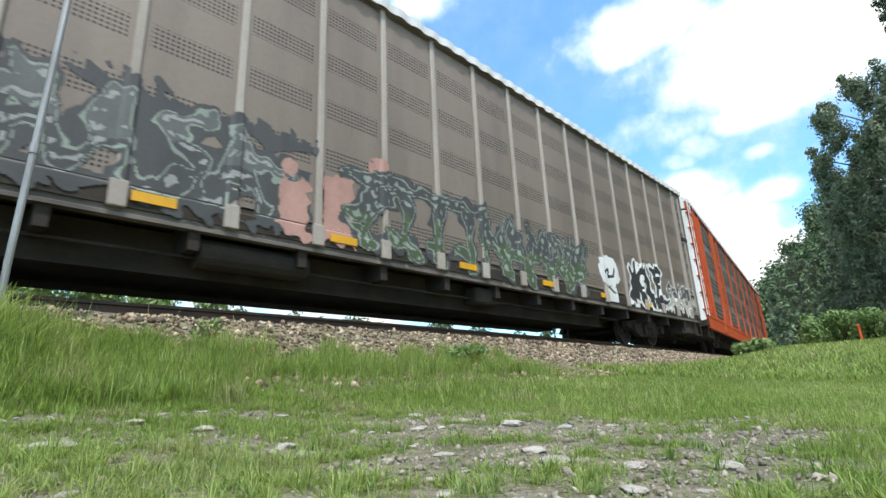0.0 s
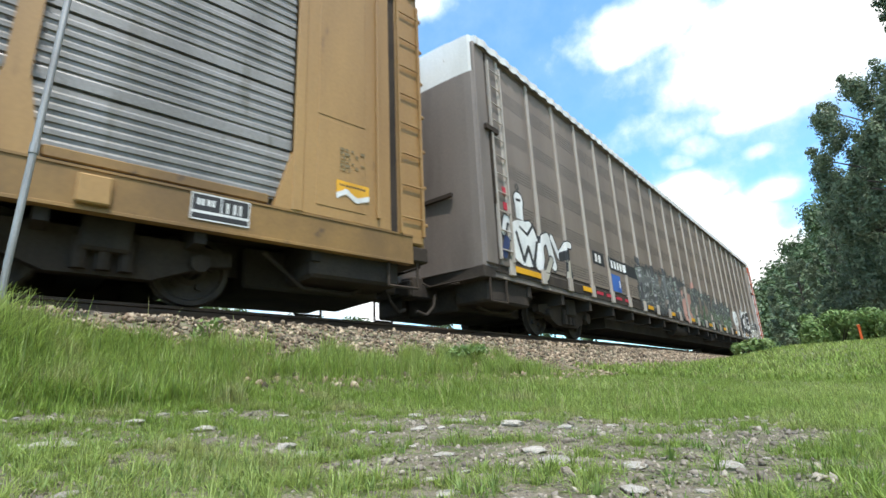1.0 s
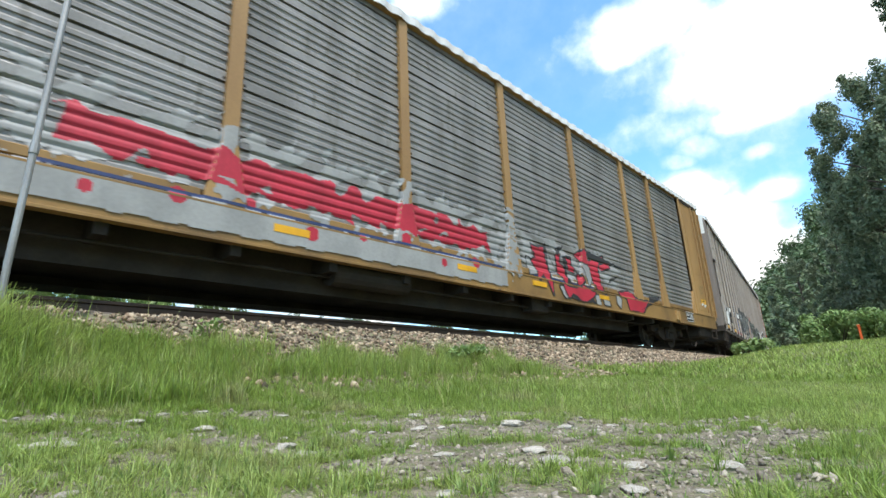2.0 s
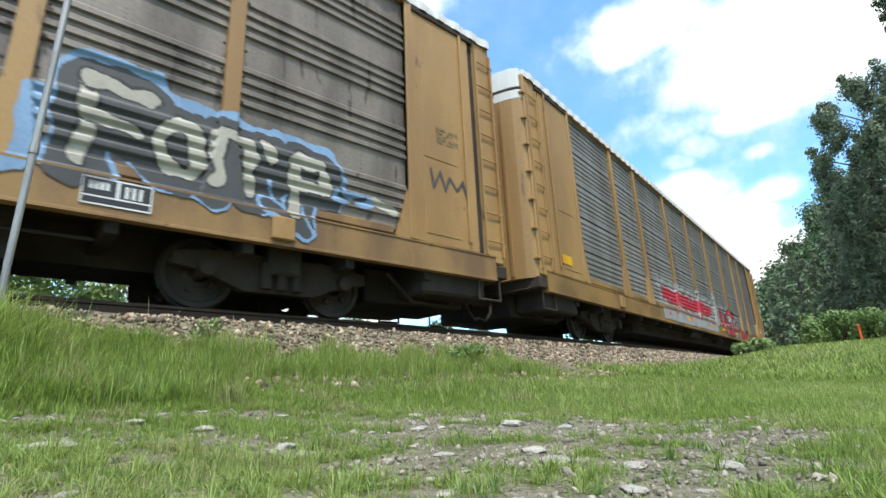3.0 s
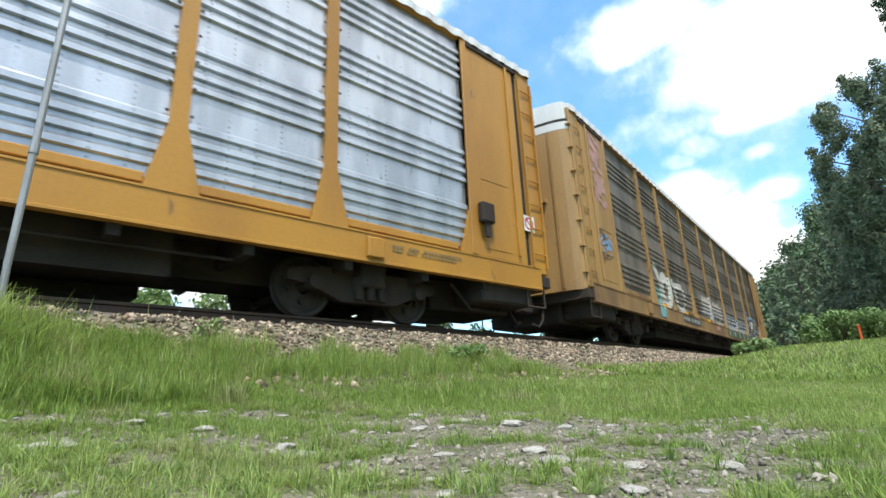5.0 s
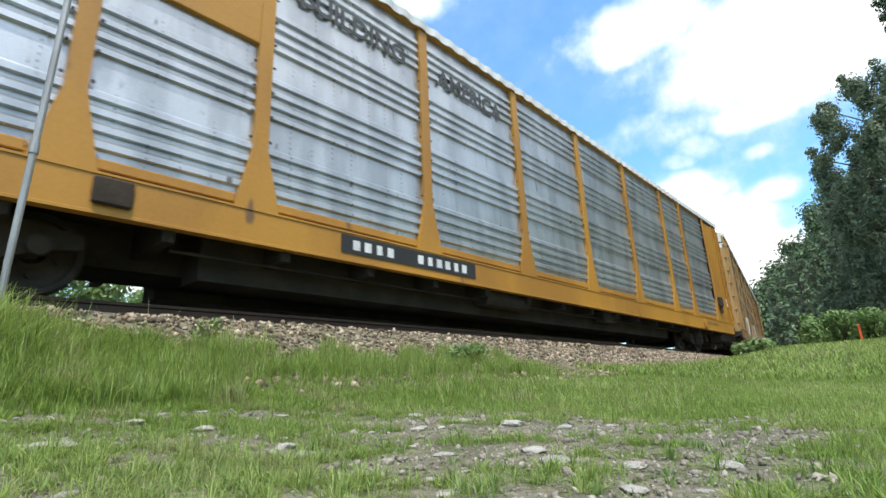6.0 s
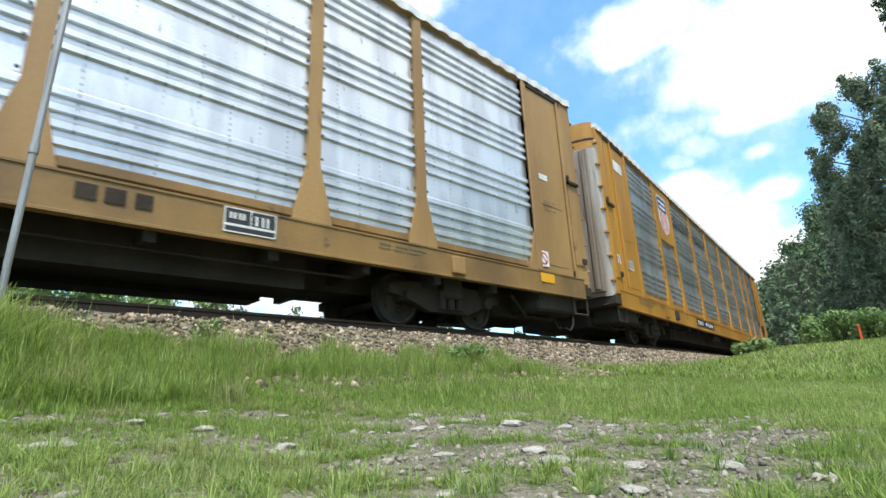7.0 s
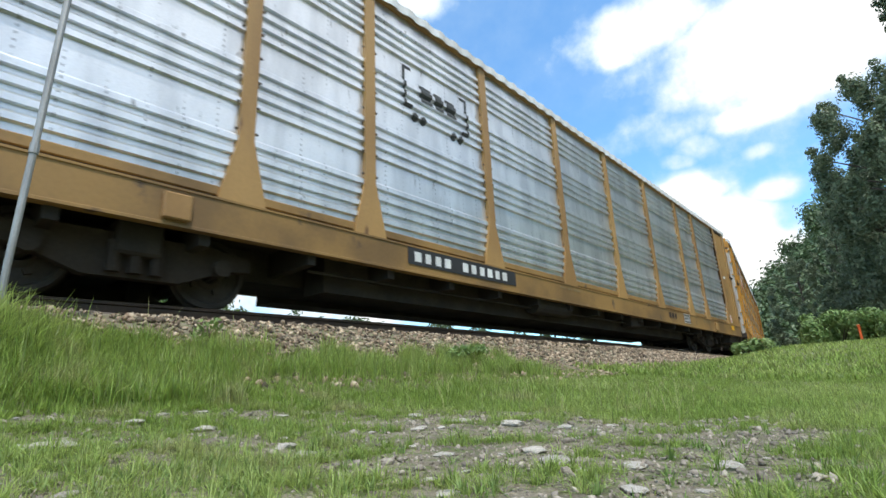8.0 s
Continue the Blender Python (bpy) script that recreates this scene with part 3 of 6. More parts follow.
def underframe(car, lift=0.0, bottom=0.36):
    part("deck", boxes(((-1.44, -HALF + 0.1, 0.95), (1.44, HALF - 0.1, 1.2))), BLACK_STEEL, car)
    part("centre_sill", boxes(((-0.42, -HALF + 0.5, bottom + 0.13 + lift * 0.4), (0.42, HALF - 0.5, 0.95))), BLACK_STEEL, car, "grimy black steel centre sill")
    for i in range(-9, 10):
        if "bearer" not in SHARED:
            SHARED["bearer"] = part("cross_bearer", boxes(((-1.40, -0.06, 0.62), (1.40, 0.06, 0.96))), BLACK_STEEL, car)
            SHARED["bearer"].matrix_basis = pose(0, i * 1.35, 0)
        else:
            share(SHARED["bearer"], car, pose(0, i * 1.35, 0))
    for s in (-1, 1):
        part("side_girder", boxes(((-0.95 if s < 0 else 0.45, -7.6, bottom + (lift if s < 0 else lift * 0.35)), (-0.45 if s < 0 else 0.95, 7.4, 0.9))), BLACK_STEEL, car)
    part("air_reservoir", add_tube(bmesh.new(), (1.15, -2.6, 0.66), (1.15, -1.2, 0.66), 0.18, 14), BLACK_STEEL, car)
    part("brake_valve", boxes(((1.0, 2.2, 0.50), (1.3, 2.8, 0.8)), bevel=0.03), BLACK_STEEL, car)
    part("brake_pipe", add_tube(bmesh.new(), (1.15, -8.0, 0.60), (1.15, 8.0, 0.60), 0.02, 6), BLACK_STEEL, car)
    for s in (-1, 1):
        part("draft_gear", boxes(((-0.62, min(s * (HALF - 2.3), s * (HALF - 0.25)), 0.37), (0.62, max(s * (HALF - 2.3), s * (HALF - 0.25)), 0.9)), bevel=0.03), BLACK_STEEL, car)
        rig = [(1.1, s * 11.6, 0.72), (0.95, s * 12.2, 0.36), (0.95, s * 12.9, 0.34), (0.7, s * 13.5, 0.62)]
        part("brake_rod", tubes(rig, 0.03, 6), BLACK_STEEL, car)
        part("end_bracket", boxes(((0.62, min(s * 12.1, s * 13.45), 0.43), (1.36, max(s * 12.1, s * 13.45), 0.86)), bevel=0.04), BLACK_STEEL, car)
        part("end_bracket", boxes(((-1.36, min(s * 11.6, s * 13.45), 0.43), (-0.62, max(s * 11.6, s * 13.45), 0.86)), bevel=0.04), BLACK_STEEL, car)
        part("cut_lever", tubes([(1.38, s * (HALF - 0.05), 0.86), (1.2, s * (HALF + 0.1), 0.8), (0.3, s * (HALF + 0.12), 0.8), (0.12, s * (HALF + 0.2), 0.9)], 0.016, 6), BROWN_STEEL, car)
    for s in (-1, 1):
        bm = boxes(((-0.13, s * HALF - 0.5, 0.62), (0.13, s * HALF + 0.32, 0.92)), ((-0.17, s * (HALF + 0.28) - 0.14, 0.60), (0.17, s * (HALF + 0.28) + 0.14, 0.98)), bevel=0.03)
        add_tube(bm, (-0.6, s * (HALF - 0.1), 0.85), (0.9, s * (HALF + 0.05), 0.78), 0.018, 6)
        part("coupler", bm, BLACK_STEEL, car)
        pts = [(0.35, s * (HALF + 0.05), 0.66), (0.38, s * (HALF + 0.15), 0.42), (0.36, s * (HALF + 0.32), 0.27), (0.3, s * (HALF + 0.5), 0.33)]
        part("air_hose", tubes(pts, 0.028, 7), BLACK_STEEL, car)
        for q in (-1, 1):
            y0, y1, x = s * (HALF - 0.62), s * (HALF - 0.12), q * 1.42
            part("stirrup_step", tubes([(x, y0, 0.86), (x, y0, 0.42), (x, y1, 0.42), (x, y1, 0.86)], 0.022, 6), BROWN_STEEL, car)
    add_truck(car, -10.0)
    add_truck(car, 10.0)


def side_sill(car, paint, x=1.50, label="painted steel side sill"):
    prof = [(x - 0.12, SILL0), (x + 0.006, SILL0), (x + 0.006, SILL0 + 0.03), (x, SILL0 + 0.035), (x, SILL1 - 0.03), (x + 0.012, SILL1 - 0.025), (x + 0.012, SILL1), (x - 0.12, SILL1)]
    bm = bmesh.new()
    add_prism(bm, prof, -HALF + 0.25, HALF - 0.25, 1)
    part("side_sill", bm, paint, car, label)
    bm = bmesh.new()
    add_prism(bm, [(-px, pz) for px, pz in prof][::-1], -HALF + 0.25, HALF - 0.25, 1)
    part("side_sill", bm, paint, car)


def inner_shell(car, material):
    bm = boxes(((-1.40, -END - 0.1, 1.2), (1.36, END + 0.1, EAVE)), ((-1.40, -HALF + 0.3, 1.2), (1.15, HALF - 0.3, EAVE)), ((-1.5, -HALF + 0.02, 1.17), (-1.38, HALF - 0.02, EAVE)))
    part("inner_wall", bm, material, car)


def end_section(car, sgn, paint, hand_brake=False, white_cap=True, door_paint=None, gap=True, rungs=True):
    """The smooth end bay with its door track gap, ladder and bowed end door."""
    u0, u1 = sorted((sgn * END, sgn * (HALF - 0.62)))
    part("end_panel", boxes(((1.36, u0, SILL1), (1.50, u1, EAVE - 0.06)), bevel=0.012), paint, car)
    g0, g1 = sorted((sgn * (HALF - 0.48), sgn * (HALF - 0.02)))
    k0, k1 = sorted((sgn * (HALF - 0.62), sgn * (HALF - 0.48)))
    # gap: filled with a near-flush black strip in place of the shade inside
    part("door_track", boxes(((1.2, k0 + 0.004, SILL1 - 0.05), (1.455 if gap else 1.492, k1 - 0.004, EAVE - 0.08))), BLACK_STEEL if gap else paint, car, "black strip standing in for the shade in the door track gap" if gap else "closed door track cover")
    part("corner_post", boxes(((1.34, g0, SILL1 - 0.12), (1.49, g1, EAVE - 0.04)), bevel=0.02), paint, car)
    part("end_post", boxes(((1.40, sgn * (END + 0.07) - 0.07, SILL1), (1.525, sgn * (END + 0.07) + 0.07, EAVE - 0.06)), bevel=0.012), paint, car)
    bm = bmesh.new()
    add_prism(bm, [(sgn * END, SILL1 + 0.004), (sgn * (END - 0.22), SILL1 + 0.004), (sgn * END, 1.95)][::int(sgn)], 1.40, 1.505, 0)
    part("end_gusset", bm, paint, car)
    q0, q1 = sorted((sgn * (END + 0.32), sgn * (END + 1.05)))
    part("access_plate", boxes(((1.49, q0, 2.6), (1.508, q1, 5.0)), bevel=0.006), paint, car)
    part("access_plate", boxes(((1.49, q0, 1.32), (1.508, q1, 2.55)), bevel=0.006), paint, car)
    if not rungs:
        u = sgn * (HALF - 0.3)
        part("inspection_door", boxes(((1.47, u - 0.17, 1.45), (1.512, u + 0.17, 3.4)), bevel=0.012), paint, car)
        part("door_latch", boxes(((1.505, u - 0.2, 3.3), (1.57, u + 0.2, 3.37)), ((1.505, u - 0.2, 3.3), (1.56, u - 0.15, 3.5)), bevel=0.008), BROWN_STEEL, car)
        part("door_bolt", boxes(((1.505, u + 0.05, 1.5), (1.55, u + 0.2, 1.62)), bevel=0.01), BROWN_STEEL, car)
    else:
        part("ladder", ladder(sgn * (HALF - 0.26), 1.49, SILL1, EAVE - 0.3, 0.40, 8), paint, car)
    part("stiffener", boxes(((1.50, sgn * (END + 1.25) - 0.025, 1.3), (1.545, sgn * (END + 1.25) + 0.025, EAVE - 0.2)), bevel=0.008), paint, car)
    door = part("end_door", end_wall(sgn, 1.0, EAVE - 0.625, 0.26), door_paint or paint, car)
    bm = bmesh.new()
    for dx in (-1.0, 0.0, 1.0):
        y = sgn * (HALF - 0.02 + 0.26 * math.sqrt(max(0, 1 - (dx / 1.44) ** 2)))
        add_box(bm, (dx - 0.03, min(y, y + sgn * 0.04), 1.05), (dx + 0.03, max(y, y + sgn * 0.04), EAVE - 0.65))
    part("door_rib", bm, door_paint or paint, door)
    part("cap_seal", end_wall(sgn, EAVE - 0.42, EAVE - 0.352, 0.27), BLACK_STEEL, car)
    part("door_band", end_wall(sgn, EAVE - 0.62, EAVE - 0.424, 0.268), WHITE if white_cap else paint, car)
    part("header", boxes(((1.46, min(sgn * (END + 0.12), sgn * (HALF - 0.5)), EAVE - 0.22), (1.53, max(sgn * (END + 0.12), sgn * (HALF - 0.5)), EAVE - 0.09)), bevel=0.01), BROWN_STEEL, car)
    part("roof_cap", end_wall(sgn, EAVE - 0.345, EAVE + 0.12, 0.24, 1.40), WHITE if white_cap else paint, car, "white roof end cap")
    bm = boxes(((0.1, min(sgn * (HALF + 0.18), sgn * (HALF + 0.29)), 3.1), (0.8, max(sgn * (HALF + 0.18), sgn * (HALF + 0.29)), 3.2)))
    part("grab_bar", bm, door_paint or paint, car)
    part("end_beam", boxes(((-1.48, min(sgn * (HALF - 0.3), sgn * (HALF + 0.05)), 0.80), (1.48, max(sgn * (HALF - 0.3), sgn * (HALF + 0.05)), 1.02)), bevel=0.02), BROWN_STEEL, car)
    for i in range(7):
        z = 1.35 + i * 0.6
        part("hinge", boxes(((1.36, min(sgn * (HALF - 0.06), sgn * (HALF + 0.05)), z), (1.50, max(sgn * (HALF - 0.06), sgn * (HALF + 0.05)), z + 0.05)), bevel=0.008), paint, car)
    if hand_brake:
        part("hand_brake", add_box(add_box(bmesh.new(), (1.50, sgn * (END + 0.35) - 0.16, 1.75), (1.64, sgn * (END + 0.35) + 0.16, 2.12), 0.03),
                                   (1.55, sgn * (END + 0.35) - 0.06, 1.5), (1.6, sgn * (END + 0.35) + 0.06, 1.75)), BLACK_STEEL, car, "black hand brake gear box")


def ribbed_car(label, paint, sheet_paint, profile, gusset=0.28, width=0.095, special=None, caps=(True, True), sill=None, brake=0, doors=(None, None), lift=0.0, track_gap=(True, True), rungs=(True, True)):
    car = thing("autorack_car", label, "railroad car", "cars of the passing train")
    st = Style(profile, POSTS, gusset, width)
    underframe(car, lift)
    side_sill(car, sill or paint)
    inner_shell(car, sheet_paint)
    edges = [-END] + POSTS + [END]
    for a, b in zip(edges, edges[1:]):
        m = (special or {}).get((a, b), sheet_paint)
        part("side_panel", sheet(profile, a, b, st.base), m, car)
        # black strip that puts the shade of the slit above the sill into colour
        part("sill_gap", boxes(((1.30, a + 0.1, SILL1 + 0.001), (1.452, b - 0.1, SILL1 + 0.034))), BLACK_STEEL, car)
        part("base_rail", boxes(((1.36, a + 0.27, SILL1 + 0.034), (1.475, b - 0.27, PAN0 + 0.03)), bevel=0.012), sill or paint, car)
    for p in POSTS:
        bm = bmesh.new()
        add_prism(bm, [(p - gusset, SILL1 + 0.004), (p + gusset, SILL1 + 0.004), (p + width, 1.98), (p + width, EAVE - 0.06), (p - width, EAVE - 0.06), (p - width, 1.98)], 1.36, 1.50, 0)
        post = part("side_post", bm, paint, car)
        bm = bmesh.new()
        for i in range(9):
            for q in (-1, 1):
                add_tube(bm, (1.47, p + q * (width + 0.035), 2.1 + i * 0.36), (1.482, p + q * (width + 0.035), 2.1 + i * 0.36), 0.02, 6)
        tagged(part("rivets", bm, BLACK_STEEL, post), kind="stuff")
    part("top_rail", boxes(((1.38, -HALF + 0.1, EAVE - 0.11), (1.505, HALF - 0.1, EAVE - 0.055)), bevel=0.01), paint, car)
    part("roof", roof_mesh(HALF - 0.05), ROOFING, car, "white corrugated roof")
    for i, sgn in enumerate((1, -1)):
        end_section(car, sgn, paint, hand_brake=(sgn == brake), white_cap=caps[i], door_paint=doors[i], gap=track_gap[i], rungs=rungs[i])
    for p in (-9.8, 9.8):
        part("jacking_pad", boxes(((1.49, p - 0.14, SILL0 + 0.06), (1.56, p + 0.14, SILL1 - 0.08)), bevel=0.015), paint, car)
    return car, st


# ---- painted marks: a fine net of quads that follows the sheet under it ----
def decal(car, name, st, u0, u1, z0, z1, cell, painter, materials, label):
    nu, nz = int((u1 - u0) / cell), int((z1 - z0) / cell)
    us, zs = np.linspace(u0, u1, nu + 1), np.linspace(z0, z1, nz + 1)
    U, Z = np.meshgrid(us, zs)
    pick = painter((U[:-1, :-1] + U[1:, 1:]) / 2, (Z[:-1, :-1] + Z[1:, 1:]) / 2)
    X = st.surf(U, Z)
    X = np.maximum(X, np.maximum(st.surf(U, Z - cell * 0.5), st.surf(U, Z + cell * 0.5)))
    idx = np.arange(U.size).reshape(U.shape)
    f = np.stack([idx[:-1, :-1], idx[:-1, 1:], idx[1:, 1:], idx[1:, :-1]], -1)
    keep = pick >= 0
    f, k = f[keep], pick[keep]
    used, inv = np.unique(f, return_inverse=True)
    co = np.stack([X, U, Z], -1).reshape(-1, 3)[used]
    ob = new(name, mesh_from(name, co, inv.reshape(-1, 4), materials, k))
    ob.parent = car
    return tagged(ob, label)


def seg_dist(U, Z, pts):
    d = np.full(U.shape, 1e9)
    for (a, b), (c, e) in zip(pts, pts[1:]):
        vx, vz = c - a, e - b
        k = np.clip(((U - a) * vx + (Z - b) * vz) / max(vx * vx + vz * vz, 1e-9), 0, 1)
        d = np.minimum(d, np.hypot(U - a - k * vx, Z - b - k * vz))
    return d


def wobble(U, Z, seed, amp, scale):
    return lumps(U, Z, scale, seed) * amp


def wild_letters(seed, u0, u1, z0, z1, n, width, outline, cols, cloud=None, cloud_pad=0.18):
    """Interlocked abstract spray-painted strokes: cols = (outline, fill, second fill, shine)."""
    r = random.Random(seed)
    strokes = []
    step = (u1 - u0) / n
    for i in range(n):
        c, w, h = u0 + step * (i + 0.5), step * 0.42, z1 - z0
        kind = r.randrange(5)
        j = lambda k=0.08: r.uniform(-k, k)
        if kind == 0:
            strokes += [[(c - w + j(), z0), (c - w * 0.3 + j(), z1 + j())], [(c - w * 0.3, z1), (c + w, z0 + j())], [(c - w * .6, z0 + h * .4), (c + w * .5, z0 + h * (.4 + j(.1)))]]
        elif kind == 1:
            strokes += [[(c + w * math.cos(a), (z0 + z1) / 2 + h * 0.45 * math.sin(a)) for a in [k * math.tau / 10 for k in range(11)]]]
        elif kind == 2:
            strokes += [[(c - w, z0 + j()), (c - w, z1 + j()), (c + w * 0.8, z0 + h * 0.3), (c + w + j(), z1 + j())]]
        elif kind == 3:
            strokes += [[(c + w, z1 + j()), (c - w * .7, z0 + h * .75), (c + w * .8, z0 + h * .35), (c - w, z0 + j())]]
        else:
            strokes += [[(c - w, z1 + j()), (c + w, z1 + j())], [(c + j(), z1), (c + j(), z0)], [(c - w * .8, z0 + h * .2), (c + w * .6, z0 + j())]]

    for i in range(n):
        c = r.uniform(u0, u1)
        strokes.append([(c, r.uniform(z0, z1)), (c + r.uniform(-0.7, 0.7) * step, r.uniform(z0, z1)), (c + r.uniform(0.3, 1.2) * step, r.uniform(z0, z1))])

    def painter(U, Z):
        V = U + wobble(U, Z, seed + 1, 0.22, 0.7)
        Y = Z + wobble(U, Z, seed + 2, 0.16, 0.55)
        d = np.full(U.shape, 1e9)
        for s in strokes:
            d = np.minimum(d, seg_dist(V, Y, s))
        out = np.full(U.shape, -1)
        if cloud is not None:
            out[d < width + cloud_pad + wobble(U, Z, seed + 5, 0.1, 0.7)] = cloud
        out[d < width + outline] = cols[0]
        fill = d < width
        out[fill] = np.where(Z[fill] + wobble(U, Z, seed + 3, 0.25, 0.9)[fill] > (z0 + z1) / 2, cols[1], cols[2])
        out[(d < width * 0.38) & (wobble(U, Z, seed + 4, 1, 0.35) > 0.12)] = cols[3]
        return out
    return painter


def stack(*painters):
    def painter(U, Z):
        out = np.full(U.shape, -1)
        for p in painters:
            q = p(U, Z)
            out = np.where(q >= 0, q, out)
        return out
    return painter


def rect(u0, u1, z0, z1, k):
    return lambda U, Z: np.where((U > u0) & (U < u1) & (Z > z0) & (Z < z1), k, -1)


def bars(u0, u1, z0, z1, n, k, duty=0.62, gaps=()):
    """A row of plain bars in place of stencilled characters."""
    def painter(U, Z):
        p = (U - u0) / (u1 - u0) * n
        on = (U > u0) & (U < u1) & (Z > z0) & (Z < z1) & (p - np.floor(p) < duty) & ~np.isin(np.floor(p), gaps)
        return np.where(on, k, -1)
    return painter


def frame_lines(u0, u1, z0, z1, t, k):
    return lambda U, Z: np.where((U > u0) & (U < u1) & (Z > z0) & (Z < z1) & ~((U > u0 + t) & (U < u1 - t) & (Z > z0 + t) & (Z < z1 - t)), k, -1)


def wavy(painter, seed, amp, scale):
    return lambda U, Z: painter(U + lumps(U, Z, scale, seed) * amp, Z + lumps(U, Z, scale, seed + 1) * amp)


def stroke(pts, w, k, halo=None, hw=0.0):
    def painter(U, Z):
        d = seg_dist(U, Z, pts)
        out = np.full(U.shape, -1)
        if halo is not None:
            out[d < w + hw] = halo
        out[d < w] = k
        return out
    return painter


def poly(pts, k, rim=None, w=0.0):
    """A filled outline, with a rim of its own colour."""
    def painter(U, Z):
        inside = np.zeros(U.shape, bool)
        for (a, b), (c, e) in zip(pts, pts[1:] + pts[:1]):
            if b != e:
                inside ^= ((b > Z) != (e > Z)) & (U < (c - a) * (Z - b) / (e - b) + a)
        out = np.full(U.shape, -1)
        if rim is not None:
            out[seg_dist(U, Z, pts + pts[:1]) < w] = rim
        out[inside] = k
        return out
    return painter


def disc(u, z, r, k, r_in=0.0):
    return lambda U, Z: np.where((np.hypot(U - u, Z - z) < r) & (np.hypot(U - u, Z - z) >= r_in), k, -1)


def blotches(u0, u1, z0, z1, seed, level, scale, k):
    def painter(U, Z):
        edge = np.minimum(np.minimum(U - u0, u1 - U) / 0.4, np.minimum(Z - z0, z1 - Z) / 0.3)
        return np.where((lumps(U, Z * 2, scale, seed) > level) & (edge > 0.15 + lumps(U, Z, 0.3, seed + 9)), k, -1)
    return painter


def no_entry_mark(car, st, u, z, r=0.13):
    decal(car, "warning_sticker", st, u - r * 1.2, u + r * 1.2, z - r * 1.2, z + r * 1.2, 0.015,
          stack(rect(u - r * 1.2, u + r * 1.2, z - r * 1.2, z + r * 1.2, 0), disc(u, z, r, 1, r * 0.72), stroke([(u - r * .6, z + r * .6), (u + r * .6, z - r * .6)], r * 0.14, 1)),
          [PALE, RED], "white sticker with a red prohibition ring")


CARS = []


# the leading orange-red car
def car_orange():
    prof = rib_profile(4, 4, 0.174, 0.334, 0.045, foot=0.10)
    car, st = ribbed_car("orange-red autorack car with dull grey ribbed side panels", ORANGE_RED, GALV_OLD, prof, gusset=0.3, caps=(True, True), doors=(None, WHITE))
    wide = part("side_post", boxes(((1.40, -9.0, SILL1 + 0.01), (1.512, -8.2, EAVE - 0.06)), bevel=0.01), ORANGE_RED, car)
    part("corner_panel", boxes(((1.485, -HALF + 0.0, SILL1), (1.515, -HALF + 0.55, EAVE - 0.06)), bevel=0.01), WHITE, car, "white corner panel")
    return car


# the taupe car of perforated sheets
B_POSTS = [-12.8 + 1.1636 * i for i in range(23)]


